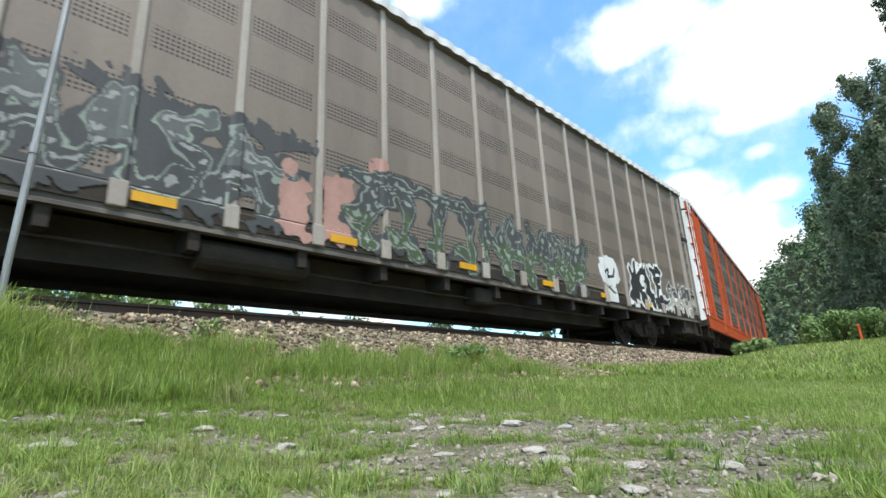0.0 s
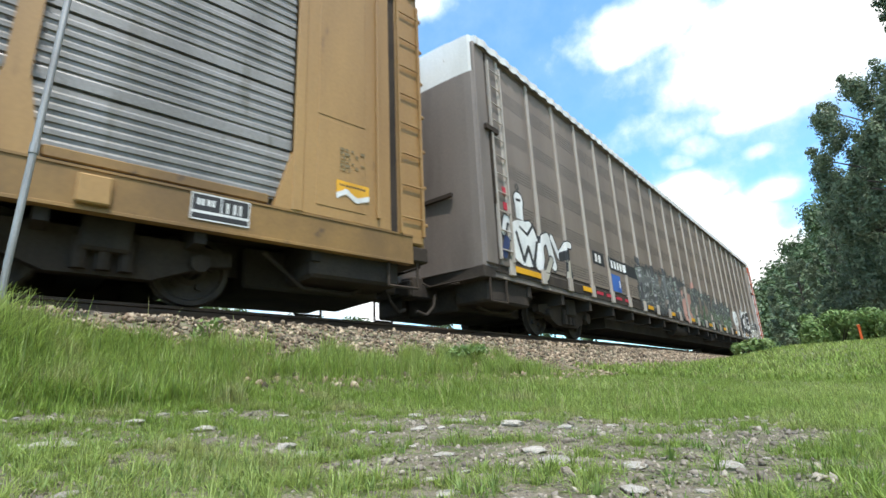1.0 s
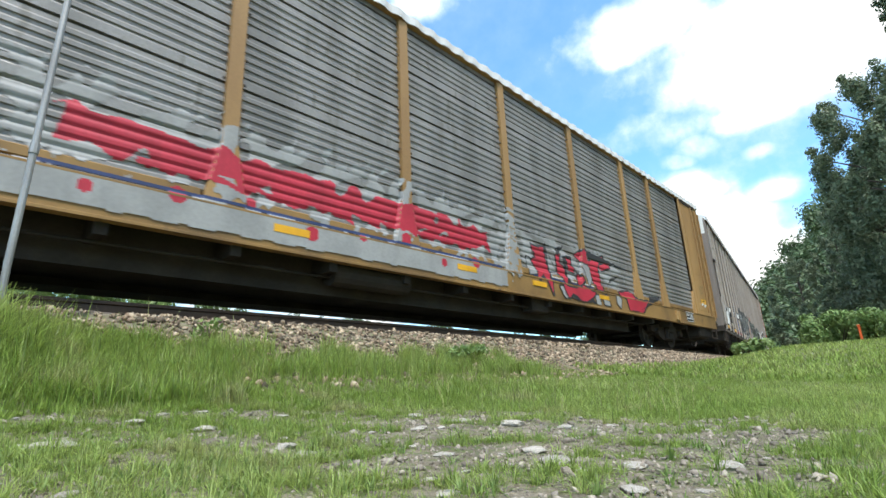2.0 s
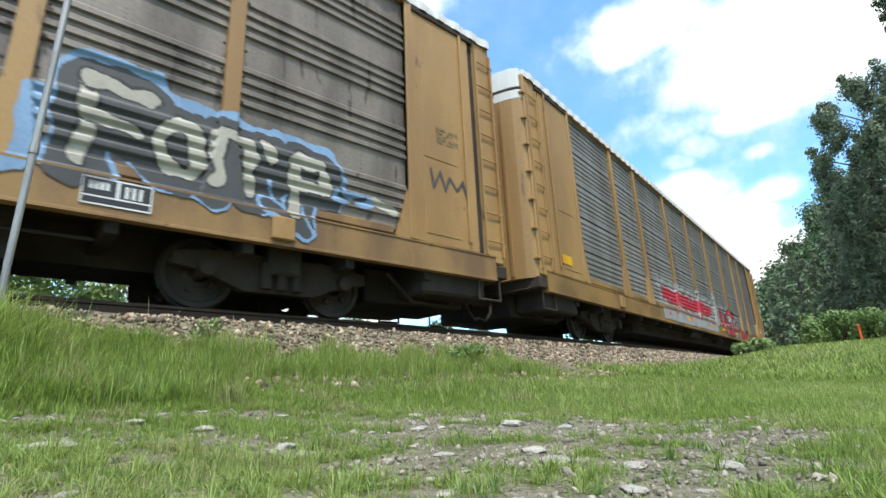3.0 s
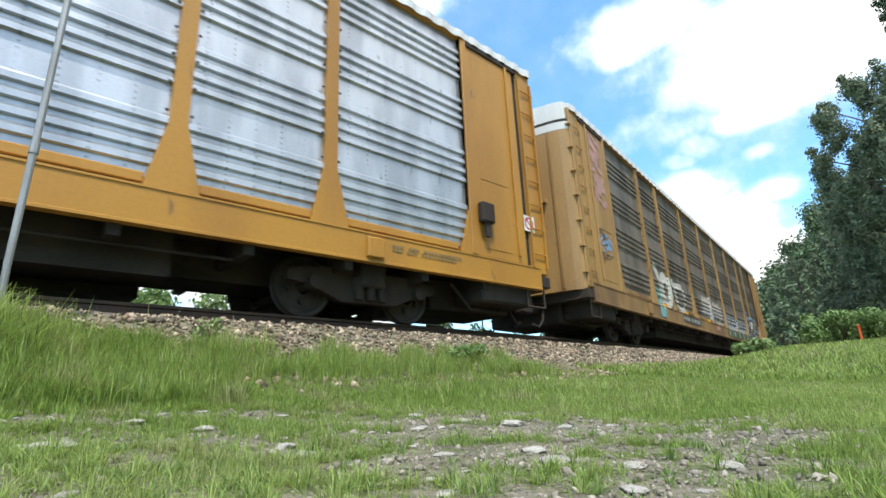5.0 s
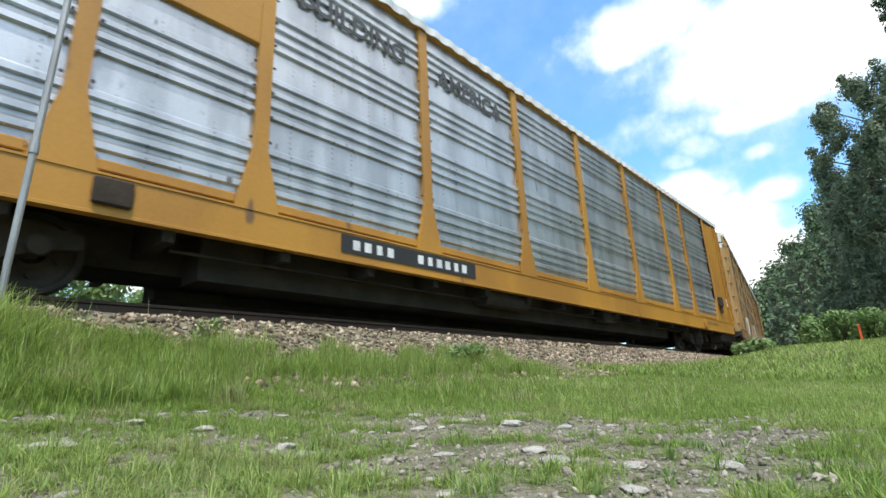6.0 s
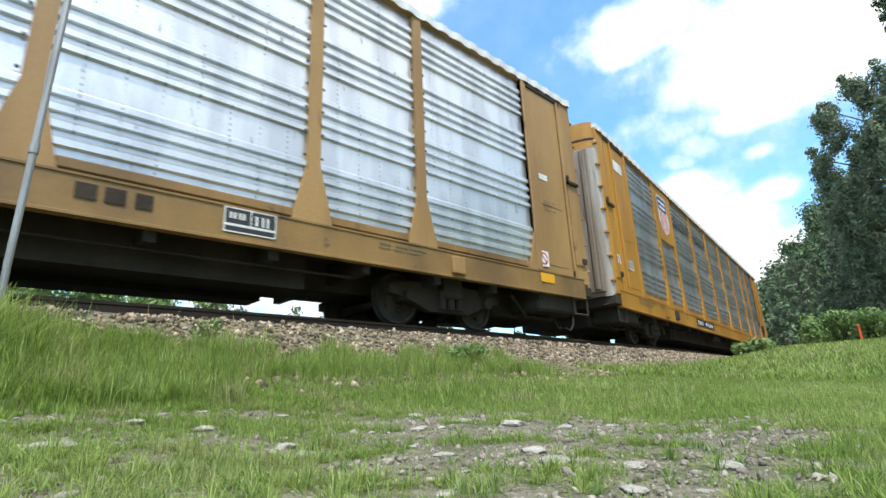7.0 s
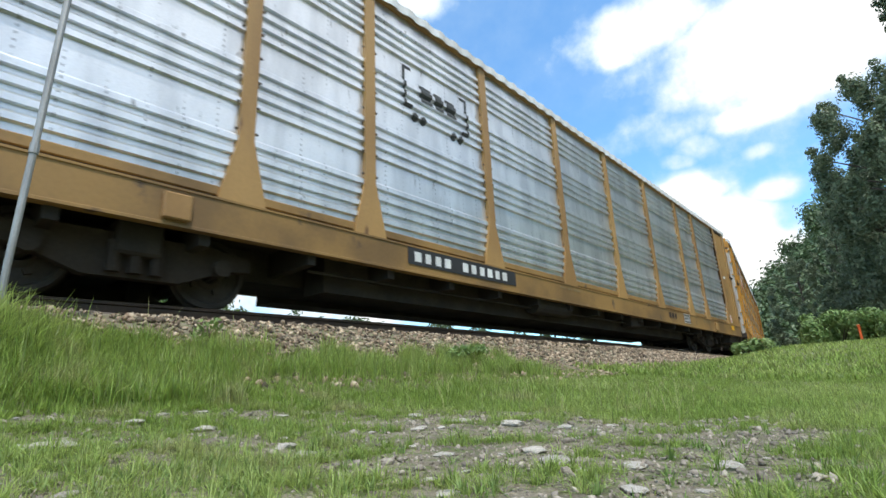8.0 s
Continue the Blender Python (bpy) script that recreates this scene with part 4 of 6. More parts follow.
def car_taupe():
    global HALF
    HALF = 13.6
    car = thing("autorack_car", "taupe autorack car of perforated sheets with faded graffiti", "railroad car", "cars of the passing train")
    st = Style([(1.24, 0.0), (PAN1, 0.0)], B_POSTS, 0.055, 0.055, base=1.43, face=1.475, sill_face=1.44, end=12.86, rail=0.0)
    underframe(car, 0.12)
    prof = [(1.32, 0.84), (1.44, 0.84), (1.44, 0.88), (1.42, 0.89), (1.42, 1.13), (1.44, 1.14), (1.44, 1.17), (1.32, 1.17)]
    bm = bmesh.new()
    add_prism(bm, prof, -HALF + 0.2, HALF - 0.2, 1)
    part("side_sill", bm, SILL_GRIME, car, "grimy brown-grey side sill")
    inner_shell(car, TAUPE_PLAIN)
    for a, b in zip(B_POSTS, B_POSTS[1:]):
        bm = boxes(((1.37, a, 1.24), (1.43, b, PAN1)))
        part("side_panel", bm, TAUPE, car)
        part("base_rail", boxes(((1.36, a + 0.06, 1.172), (1.405, b - 0.06, 1.238)), bevel=0.006), BLACK_STEEL, car)
    for p in B_POSTS:
        bm = boxes(((1.40, p - 0.05, 1.02), (1.475, p + 0.05, EAVE - 0.08)), bevel=0.012)
        add_box(bm, (1.42, p - 0.085, 0.93), (1.485, p + 0.085, 1.22), 0.01)
        part("side_post", bm, TAUPE_POST, car)
    part("top_rail", boxes(((1.38, -HALF + 0.1, EAVE - 0.12), (1.5, HALF - 0.1, EAVE - 0.055)), bevel=0.01), TAUPE_PLAIN, car)
    part("roof", roof_mesh(HALF - 0.05), ROOFING, car, "white corrugated roof")
    for sgn in (1, -1):
        u0, u1 = sorted((sgn * 12.86, sgn * (HALF - 0.42)))
        part("end_panel", boxes(((1.36, u0, SILL1 - 0.1), (1.47, u1, EAVE - 0.06)), bevel=0.012), TAUPE_PLAIN, car)
        part("corner_post", boxes(((1.34, min(sgn * (HALF - 0.36), sgn * (HALF - 0.02)), SILL1 - 0.12), (1.47, max(sgn * (HALF - 0.36), sgn * (HALF - 0.02)), EAVE - 0.04)), bevel=0.02), TAUPE_PLAIN, car)
        part("ladder", ladder(sgn * (HALF - 0.62), 1.47, SILL1, EAVE - 0.3, 0.40, 11), TAUPE_POST, car)
        part("door_latch", boxes(((1.46, sgn * 13.2 - 0.2, 3.62), (1.53, sgn * 13.2 + 0.2, 3.72)), ((1.46, sgn * 13.2 - 0.03, 2.2), (1.5, sgn * 13.2 + 0.03, 3.62))), BROWN_STEEL, car)
        door = part("end_door", end_wall(sgn, 1.0, EAVE - 0.7, 0.12), TAUPE_PLAIN, car)
        part("roof_cap", end_wall(sgn, EAVE - 0.695, EAVE + 0.12, 0.10, 1.40), WHITE, car, "white roof end cap")
        part("grab_bar", boxes(((0.2, min(sgn * (HALF + 0.1), sgn * (HALF + 0.16)), 2.35), (0.9, max(sgn * (HALF + 0.1), sgn * (HALF + 0.16)), 2.42))), BROWN_STEEL, car)
        part("end_beam", boxes(((-1.44, min(sgn * (HALF - 0.3), sgn * (HALF + 0.05)), 0.80), (1.44, max(sgn * (HALF - 0.3), sgn * (HALF + 0.05)), 1.02)), bevel=0.02), BLACK_STEEL, car)
    for u in (-9.6, -5.3, -3.15, -0.75, 1.85, 4.4, 6.9, 9.4):
        part("reflector", boxes(((1.43, u - 0.22, 1.03), (1.462, u + 0.22, 1.14))), REFLECT, car, "yellow reflector strip")
    part("reflector", boxes(((1.43, -12.8, 1.02), (1.462, -11.75, 1.13))), REFLECT, car, "yellow reflector strip")
    for u in (-8.9, -8.3, -7.7, -7.1):
        part("reflector", boxes(((1.43, u - 0.19, 1.05), (1.447, u + 0.19, 1.12))), RED, car, "red and white reflector strip")
    decal(car, "number_board", st, -9.05, -6.05, 1.62, 2.15, 0.02,
          stack(rect(-9.05, -8.36, 1.80, 2.12, 0), rect(-8.2, -6.05, 1.80, 2.12, 0), bars(-8.92, -8.5, 1.86, 2.07, 2, 1), bars(-8.12, -6.95, 1.86, 2.07, 6, 1)),
          [BLACK, PALE], "black board with plain white bars")
    decal(car, "number_placard", st, -8.12, -7.42, 1.24, 1.70, 0.02,
          stack(rect(-8.12, -7.42, 1.26, 1.70, 0)), [BLUE, PALE], "blue placard with a white numeral")
    cu = bpy.data.curves.new("numeral", "FONT")
    cu.body, cu.size, cu.extrude = "3", 0.26, 0.002
    tmp = bpy.data.objects.new("numeral", cu)
    me = bpy.data.meshes.new_from_object(tmp)
    bpy.data.objects.remove(tmp)
    me.materials.append(PALE)
    num = new("numeral", me)
    num.parent = car
    num.matrix_basis = Matrix.Translation((1.492, -7.72, 1.36)) @ Euler((radians(90), 0, radians(90))).to_matrix().to_4x4()
    G = [CHAR, SILVER, MINT, PALE, PINK, BLACK, NAVY, DARKGREEN, CREAM, SLATE]
    decal(car, "graffiti", st, -6.2, -1.2, 0.9, 2.6, 0.018, stack(blotches(-6.1, -1.2, 0.95, 2.45, 21, -0.12, 1.4, 0),
          wild_letters(22, -6.0, -1.9, 1.25, 2.2, 6, 0.085, 0.024, (2, 9, 0, 1), 0, 0.1), wavy(rect(-1.7, -1.3, 1.0, 1.8, 4), 24, 0.12, 0.4), disc(-1.6, 1.95, 0.12, 4)), G, "faded charcoal and silver graffiti lettering")
    decal(car, "graffiti", st, -1.2, 6.3, 0.9, 2.7, 0.02, stack(wavy(rect(-1.1, -0.6, 1.0, 2.0, 4), 31, 0.14, 0.5), disc(-0.1, 2.35, 0.2, 4),
          wild_letters(33, -0.7, 6.0, 1.1, 2.2, 9, 0.085, 0.022, (2, 0, 7, 2), 0, 0.07)), G, "dark green and mint graffiti lettering with pink blots")
    decal(car, "graffiti", st, 6.7, 13.3, 0.95, 2.4, 0.025, stack(
        lambda U, Z: np.where(np.hypot((U - 7.3) / 0.55, (Z - 1.75) / 0.42) < 1 + 0.2 * lumps(U, Z, 0.3, 41), 3, -1), rect(7.1, 7.6, 0.98, 1.35, 3),
        stroke([(7.0, 1.7), (7.25, 1.8), (7.2, 1.6), (7.5, 1.65), (7.6, 1.85)], 0.035, 5), stroke([(7.15, 1.35), (7.5, 1.2)], 0.03, 5),
        wild_letters(43, 8.6, 10.6, 1.1, 2.1, 3, 0.10, 0.09, (3, 5, 5, 5)), wild_letters(44, 10.9, 13.1, 1.1, 1.9, 5, 0.06, 0.03, (3, 0, 8, 8))), G, "white and black graffiti tags")
    fig = [stroke([(-13.05, 1.7), (-12.95, 1.98), (-12.75, 1.95), (-12.5, 1.6)], 0.06, 3, 5, 0.035),
           stroke([(-12.5, 1.62), (-12.25, 1.95), (-12.0, 2.05), (-11.85, 1.95)], 0.10, 3, 5, 0.035),
           lambda U, Z: np.where(np.hypot((U + 12.22) / 0.62, (Z - 1.65) / 0.45) < 1, 3, -1),
           stroke([(-12.5, 1.8), (-12.3, 1.3), (-12.1, 1.6), (-11.95, 1.25), (-11.75, 1.75)], 0.045, 5), stroke([(-12.35, 1.95), (-12.1, 1.85), (-11.85, 2.1), (-11.7, 1.85)], 0.03, 5),
           disc(-12.33, 2.5, 0.2, 5), disc(-12.33, 2.5, 0.165, 3), rect(-12.45, -12.2, 2.12, 2.4, 3), disc(-12.35, 2.78, 0.07, 5, 0.04),
           stroke([(-12.4, 2.5), (-12.27, 2.52)], 0.03, 5),
           stroke([(-11.75, 1.3), (-11.55, 1.85), (-11.3, 1.95), (-11.1, 1.4)], 0.11, 3, 5, 0.035), stroke([(-11.1, 2.0), (-10.85, 1.65), (-10.5, 1.95), (-10.25, 2.0)], 0.07, 3, 5, 0.03),
           stroke([(-10.75, 1.65), (-10.45, 1.75), (-10.35, 1.3)], 0.10, 5), stroke([(-10.5, 1.2), (-10.45, 1.55)], 0.06, 8, 5, 0.03), stroke([(-11.5, 1.1), (-11.2, 1.5)], 0.07, 8, 5, 0.03),
           stroke([(-12.75, 1.0), (-12.8, 1.5)], 0.07, 8, 5, 0.03), stroke([(-13.05, 1.3), (-12.95, 1.55)], 0.09, 6)]
    decal(car, "graffiti", st, -13.3, -10.05, 0.95, 2.9, 0.015, stack(*fig), G, "white and mint spray-painted loops with black outlines")
    for z in (2.15, 2.45):
        part("reflector", boxes(((1.47, -12.95, z), (1.482, -12.84, z + 0.15))), RED, car, "red reflector")
    HALF = 13.85
    return car


def placard(car, st, u, z, w=0.62, h=0.30):
    decal(car, "consolidated_stencil", st, u - w / 2, u + w / 2, z - h / 2, z + h / 2, 0.015,
          stack(rect(u - w / 2, u + w / 2, z - h / 2, z + h / 2, 0), frame_lines(u - w / 2, u + w / 2, z - h / 2, z + h / 2, 0.02, 1), rect(u - 0.01, u + 0.01, z - h / 2 + .08, z + h / 2, 1),
                rect(u - w / 2, u + w / 2, z - h / 2 + 0.08, z - h / 2 + 0.1, 1), bars(u - w / 2 + .06, u - .05, z + 0.02, z + .09, 4, 1), bars(u + .06, u + w / 2 - .05, z - .03, z + .09, 3, 1, .4)),
          [BLACK, PALE], "black stencil placard with white bars")


def small_print(car, st, u, z, w, rows, ink=None):
    decal(car, "stencilled_data", st, u - w / 2, u + w / 2, z - rows * 0.06, z, 0.02,
          stack(*[bars(u - w / 2, u + w / 2 - (i % 3) * 0.12, z - 0.06 * i - 0.04, z - 0.06 * i, max(4, int(w / 0.07)), 0, 0.7, (3, 7)) for i in range(rows)]),
          [ink or GREY_INK], "faded dark stencil bars")["kind"] = "stuff"


def car_grey_yellow():
    prof = rib_profile(5, 5, 0.125, 0.20, 0.019, seam=True)
    car, st = ribbed_car("yellow autorack car with weathered grey panels and red graffiti", YELLOW_PALE, GALV_OLD, prof, gusset=0.26, caps=(True, True), sill=YELLOW_SHADED, lift=0.075)
    placard(car, st, 10.95, 0.995)
    G = [CHAR, RED, SILVER, PALE, BLACK, NAVY, YELLOW_DIRTY, REFLECT]
    silver = [[(3.96, 1.84), (4.58, 1.67), (4.58, 1.52), (4.33, 1.22), (4.2, 1.55)], [(2.98, 1.08), (3.12, 1.08), (3.3, 0.84), (3.15, 0.86)], [(4.55, 1.05), (4.78, 1.05), (4.8, 0.83), (4.6, 0.83)],
              [(5.68, 1.18), (5.97, 1.08), (5.87, 0.84), (5.68, 0.96)], [(1.88, 1.58), (2.12, 1.53), (2.26, 1.26), (1.92, 1.21)], [(2.68, 1.8), (3.0, 1.42), (2.72, 1.38)], [(4.9, 1.05), (5.15, 1.1), (5.3, 0.85), (5.0, 0.85)]]
    red = [[(2.1, 1.88), (2.37, 1.83), (2.66, 1.94), (2.57, 1.66), (2.68, 1.44), (2.7, 0.86), (2.5, 1.2), (2.4, 1.27), (2.22, 1.12), (2.23, 1.36), (2.07, 1.52), (2.25, 1.61)],
           [(3.03, 1.76), (3.2, 1.86), (3.18, 1.63), (3.42, 1.45), (3.35, 1.15), (3.06, 1.41)], [(3.5, 1.8), (3.67, 1.82), (3.65, 1.64), (3.8, 1.58), (3.75, 1.48), (3.56, 1.55)],
           [(3.9, 1.93), (4.27, 2.12), (4.57, 1.88), (5.33, 2.12), (4.98, 1.78), (5.06, 1.22), (4.78, 1.2), (4.62, 1.53), (4.58, 1.74), (4.13, 1.81)], [(5.06, 1.84), (5.6, 2.02), (5.65, 1.88), (5.15, 1.73)],
           [(3.14, 1.14), (3.47, 1.09), (3.77, 1.13), (4.02, 1.22), (4.59, 1.07), (4.12, 0.84), (3.8, 0.84), (3.5, 0.97), (3.32, 0.84)], [(3.94, 1.49), (4.15, 1.35), (3.93, 1.19), (3.83, 1.24)],
           [(5.9, 1.25), (6.6, 1.36), (7.05, 1.14), (7.7, 1.2), (7.25, 0.84), (6.4, 0.84), (6.28, 1.13)]]
    dark = [[(3.02, 1.92), (3.23, 2.03), (3.41, 2.06), (3.14, 1.8)], [(3.34, 1.84), (3.48, 1.82), (3.45, 1.36), (3.58, 1.21), (3.44, 1.17), (3.36, 1.46)],
            [(4.6, 1.95), (6.5, 1.98), (5.3, 2.08), (4.3, 2.15)], [(3.27, 0.84), (3.6, 0.97), (3.9, 0.85), (3.55, 0.86)], [(4.1, 0.84), (4.38, 0.97), (4.6, 0.84)],
            [(7.05, 0.86), (7.6, 1.04), (8.9, 1.42), (7.9, 1.36), (7.7, 1.11)], [(2.55, 1.86), (2.68, 1.94), (2.6, 1.67), (2.8, 1.27), (2.68, 1.41)], [(5.3, 1.2), (5.6, 1.6), (6.2, 1.75), (5.5, 1.45)]]
    decal(car, "graffiti", st, 1.2, 9.0, 0.83, 2.5, 0.018, stack(blotches(1.6, 6.4, 1.28, 2.2, 51, -0.02, 0.8, 2), rect(1.9, 4.6, 1.20, 1.235, 5), rect(1.9, 4.6, 1.245, 1.265, 3),
          *[poly(p, 2, 4, 0.03) for p in silver], *[wavy(poly(p, 1, 4, 0.045), 53, 0.03, 0.4) for p in red], *[wavy(poly(p, 4), 54, 0.03, 0.4) for p in dark]), G, "red and silver graffiti lettering with black outlines")
    decal(car, "graffiti", st, -6.5, 1.6, 0.83, 2.55, 0.02, stack(blotches(-6.4, 1.4, 1.25, 2.3, 61, -0.1, 1.0, 2), wavy(rect(-6.3, 1.1, 0.84, 1.18, 2), 63, 0.03, .6),
          wavy(rect(-5.9, 0.7, 1.5, 1.86, 1), 62, 0.2, 0.55), wavy(rect(-5.2, 0.3, 1.42, 1.55, 1), 64, 0.12, 0.4), *[disc(-5.6 + i * 0.83, 1.05 + 0.12 * ((i * 7) % 3), 0.07 + 0.03 * (i % 2), 1) for i in range(8)],
          rect(-6, 1.0, 1.19, 1.235, 5), blotches(1.0, 1.6, 1.1, 2.5, 65, -0.3, 0.5, 2)), G, "red spray paint band with drips over a pale block")
    for u in (-3.4, -0.05, 2.2, 5.0):
        part("reflector", boxes(((1.50, u - 0.25, 0.98), (1.516, u + 0.25, 1.08))), REFLECT, car, "yellow reflector strip")
    small_print(car, st, 12.6, 2.2, 0.4, 6)
    decal(car, "warning_label", st, 12.35, 12.85, 1.45, 1.72, 0.015, stack(rect(12.35, 12.85, 1.52, 1.72, 0), bars(12.4, 12.8, 1.64, 1.68, 9, 1), stroke([(12.35, 1.5), (12.5, 1.58), (12.65, 1.48), (12.85, 1.55)], .035, 2)),
          [REFLECT, BLACK, PALE], "yellow warning label with scrawled white paint")
    decal(car, "warning_label", st, -12.9, -12.45, 1.42, 1.62, 0.02, rect(-12.9, -12.45, 1.42, 1.62, 0), [REFLECT], "yellow warning label")
    return car


def car_brown_yellow():
    prof = rib_profile(4, 4, 0.153, 0.368, 0.036, foot=0.15)
    car, st = ribbed_car("yellow autorack car with grimy brown-grey panels and block graffiti", YELLOW, GALV_BROWN, prof, gusset=0.24, caps=(True, True), sill=YELLOW_DIRTY, track_gap=(True, False))
    placard(car, st, 8.1, 0.985, 0.6, 0.28)
    G = [CHAR, SILVER, SKYBLUE, CREAM, DARKGREEN, TEAL, FADED_WHITE, BLACK, PINK]
    F = [[(7.75, 1.3), (7.75, 2.2)], [(7.75, 2.2), (8.3, 2.15)], [(7.75, 1.78), (8.2, 1.72)]]
    O = [[(8.62 + 0.2 * math.cos(a), 1.68 + 0.3 * math.sin(a)) for a in [k * math.tau / 10 for k in range(11)]]]
    N = [[(9.0, 1.35), (9.0, 1.98), (9.35, 1.95), (9.4, 1.35)]]
    P = [[(9.95, 1.2), (9.95, 1.95), (10.35, 1.9), (10.4, 1.6), (9.95, 1.6)], [(9.6, 2.0), (9.62, 1.85)]]
    letters = F + O + N + P
    decal(car, "graffiti", st, 7.0, 11.6, 0.83, 2.5, 0.015, wavy(stack(
        lambda U, Z: np.where(np.minimum.reduce([seg_dist(U, Z, s) for s in letters]) < 0.30 + 0.06 * lumps(U, Z, .5, 70), 2, -1),
        lambda U, Z: np.where(np.minimum.reduce([seg_dist(U, Z + .05, s) for s in letters]) < 0.255, 0, -1),
        stroke([(9.9, 1.3), (10.1, 0.95), (9.6, 1.25)], 0.07, 0, 2, 0.05), stroke([(7.3, 1.1), (7.35, 1.9)], 0.09, 2), stroke([(10.3, 1.6), (11.1, 1.55)], 0.09, 2),
        stroke([(10.6, 1.62), (10.8, 1.5), (11.0, 1.6)], 0.03, 0),
        *[stroke(s, 0.075, 3, 7, 0.025) for s in letters], stroke([(11.2, 1.6), (11.5, 1.55)], .08, 3)), 171, 0.075, 0.5), G, "cream and charcoal graffiti letters outlined in light blue")
    decal(car, "graffiti", st, 1.0, 7.0, 0.83, 1.95, 0.02, stack(wavy(rect(1.25, 6.95, 1.18, 1.80, 1), 71, 0.03, 0.5), wavy(rect(1.25, 7.0, 0.83, 1.19, 4), 72, 0.03, 0.6),
          *[wavy(frame_lines(1.55 + i * 0.6, 2.02 + i * 0.6, 1.32, 1.70 - 0.04 * (i % 2), 0.035, 7), 73 + i, 0.02, 0.3) for i in range(9)],
          *[rect(1.72 + i * 0.6, 1.88 + i * 0.6, 1.32 + 0.12 * (i % 3), 1.50 + 0.06 * (i % 3), 7) for i in range(9)],
          *[wavy(rect(1.6 + i * 1.2, 1.8 + i * 1.2, 0.86, 1.12, 3 if i % 2 else 1), 74 + i, 0.03, 0.4) for i in range(5)],
          *[stroke([(1.45 + i * 0.95, 1.17), (1.4 + i * 0.95, 0.9)], 0.018, 1) for i in range(6)]), G, "pale grey block graffiti above a dark green band")
    decal(car, "graffiti", st, -3.2, 1.0, 0.95, 2.3, 0.02, stack(wild_letters(75, -2.9, 0.8, 1.45, 2.05, 6, 0.10, 0.04, (1, 3, 1, 8)), wavy(rect(-1.1, -0.4, 0.86, 1.1, 8), 77, 0.06, 0.4), wavy(rect(-0.9, 0.6, 1.2, 1.3, 3), 78, 0.04, .4)), G, "faded pink and white spray paint")
    decal(car, "graffiti", st, -9.3, -4.2, 0.83, 2.5, 0.018, stack(
        wavy(rect(-8.75, -8.2, 0.83, 1.7, 5), 81, 0.1, 0.4), stroke([(-8.55, 2.42), (-8.25, 2.2), (-8.15, 1.7), (-8.3, 1.2)], 0.13, 6, 7, .03),
        stroke([(-7.65 + 0.36 * math.cos(k * math.tau / 14), 1.75 + 0.42 * math.sin(k * math.tau / 14)) for k in range(15)], 0.17, 6, 7, .03),
        stroke([(-6.65, 2.15), (-6.4, 1.3)], 0.14, 6, 7, .03), stroke([(-6.5, 2.05), (-5.6, 2.12), (-5.45, 1.75)], 0.11, 6, 7, .03), stroke([(-6.4, 1.35), (-5.8, 1.25), (-5.5, 1.5)], 0.11, 6, 7, .03)),
        G, "white rounded graffiti letters over teal drips")
    decal(car, "number_board", st, -6.3, -3.8, 0.88, 1.1, 0.02, stack(rect(-6.3, -3.8, 0.88, 1.1, 0), bars(-6.2, -3.9, 0.93, 1.06, 11, 1, 0.55, (4,))), [CHAR, CREAM], "dark board with plain pale bars")
    for u in (-8.1, -5.6, -2.2, 3.9, 6.3):
        part("reflector", boxes(((1.47, u - 0.26, 1.19), (1.484, u + 0.26, 1.27))), REFLECT, car, "yellow reflector strip")
    decal(car, "graffiti_tag", st, 12.1, 13.1, 2.0, 2.5, 0.015, stroke([(12.2, 2.4), (12.25, 2.1), (12.4, 2.4), (12.5, 2.1), (12.6, 2.35), (12.75, 2.15), (12.9, 2.35), (13.0, 2.05)], 0.022, 0), [CHAR], "black scrawled tag")
    decal(car, "graffiti_tag", st, -13.2, -12.1, 2.1, 2.75, 0.015, stack(stroke([(-12.95, 2.72), (-12.9, 2.4), (-12.9, 2.55), (-12.8, 2.58), (-12.78, 2.4), (-12.7, 2.4), (-12.68, 2.6), (-12.66, 2.3), (-12.6, 2.5), (-12.55, 2.2), (-12.3, 2.35), (-12.2, 2.15)], 0.016, 0)), [CHAR], "black scrawled tag")
    decal(car, "spray_patch", st, -12.95, -12.1, 3.2, 5.2, 0.03, blotches(-12.95, -12.1, 3.2, 5.2, 91, -0.22, 0.6, 0), [PINK], "pink sprayed patch")
    decal(car, "spray_patch", st, -12.95, -12.15, 2.0, 2.5, 0.02, blotches(-12.95, -12.15, 2.0, 2.5, 92, -0.2, 0.4, 0), [SKYBLUE], "light blue sprayed patch")
    small_print(car, st, -12.55, 2.0, 0.75, 3, CHAR)
    small_print(car, st, 12.6, 3.2, 0.5, 5)
    return car


def shield(u, z, w, h):
    """A badge: navy top, red and white stripes, pale rim."""
    def painter(U, Z):
        v = (Z - z) / h
        half = w * np.interp(v, [-0.5, -0.42, -0.2, 0.2, 0.36, 0.5], [0.02, 0.26, 0.45, 0.40, 0.46, 0.36])
        d = np.abs(U - u)
        out = np.full(U.shape, -1)
        inside = (np.abs(v) < 0.5) & (d < half)
        core = (np.abs(v) < 0.46) & (d < half - 0.045)
        out[inside] = 0
        out[core] = np.where(v[core] > 0.1, 1, np.where(np.floor((U[core] - u) / 0.095 + 0.5) % 2 == 0, 2, 0))
        out[core & (np.abs(v - 0.33) < 0.035) & (d < 0.30 * w)] = 0
        out[core & (np.abs(v - 0.20) < 0.03) & (d < 0.28 * w)] = 0
        return out
    return painter


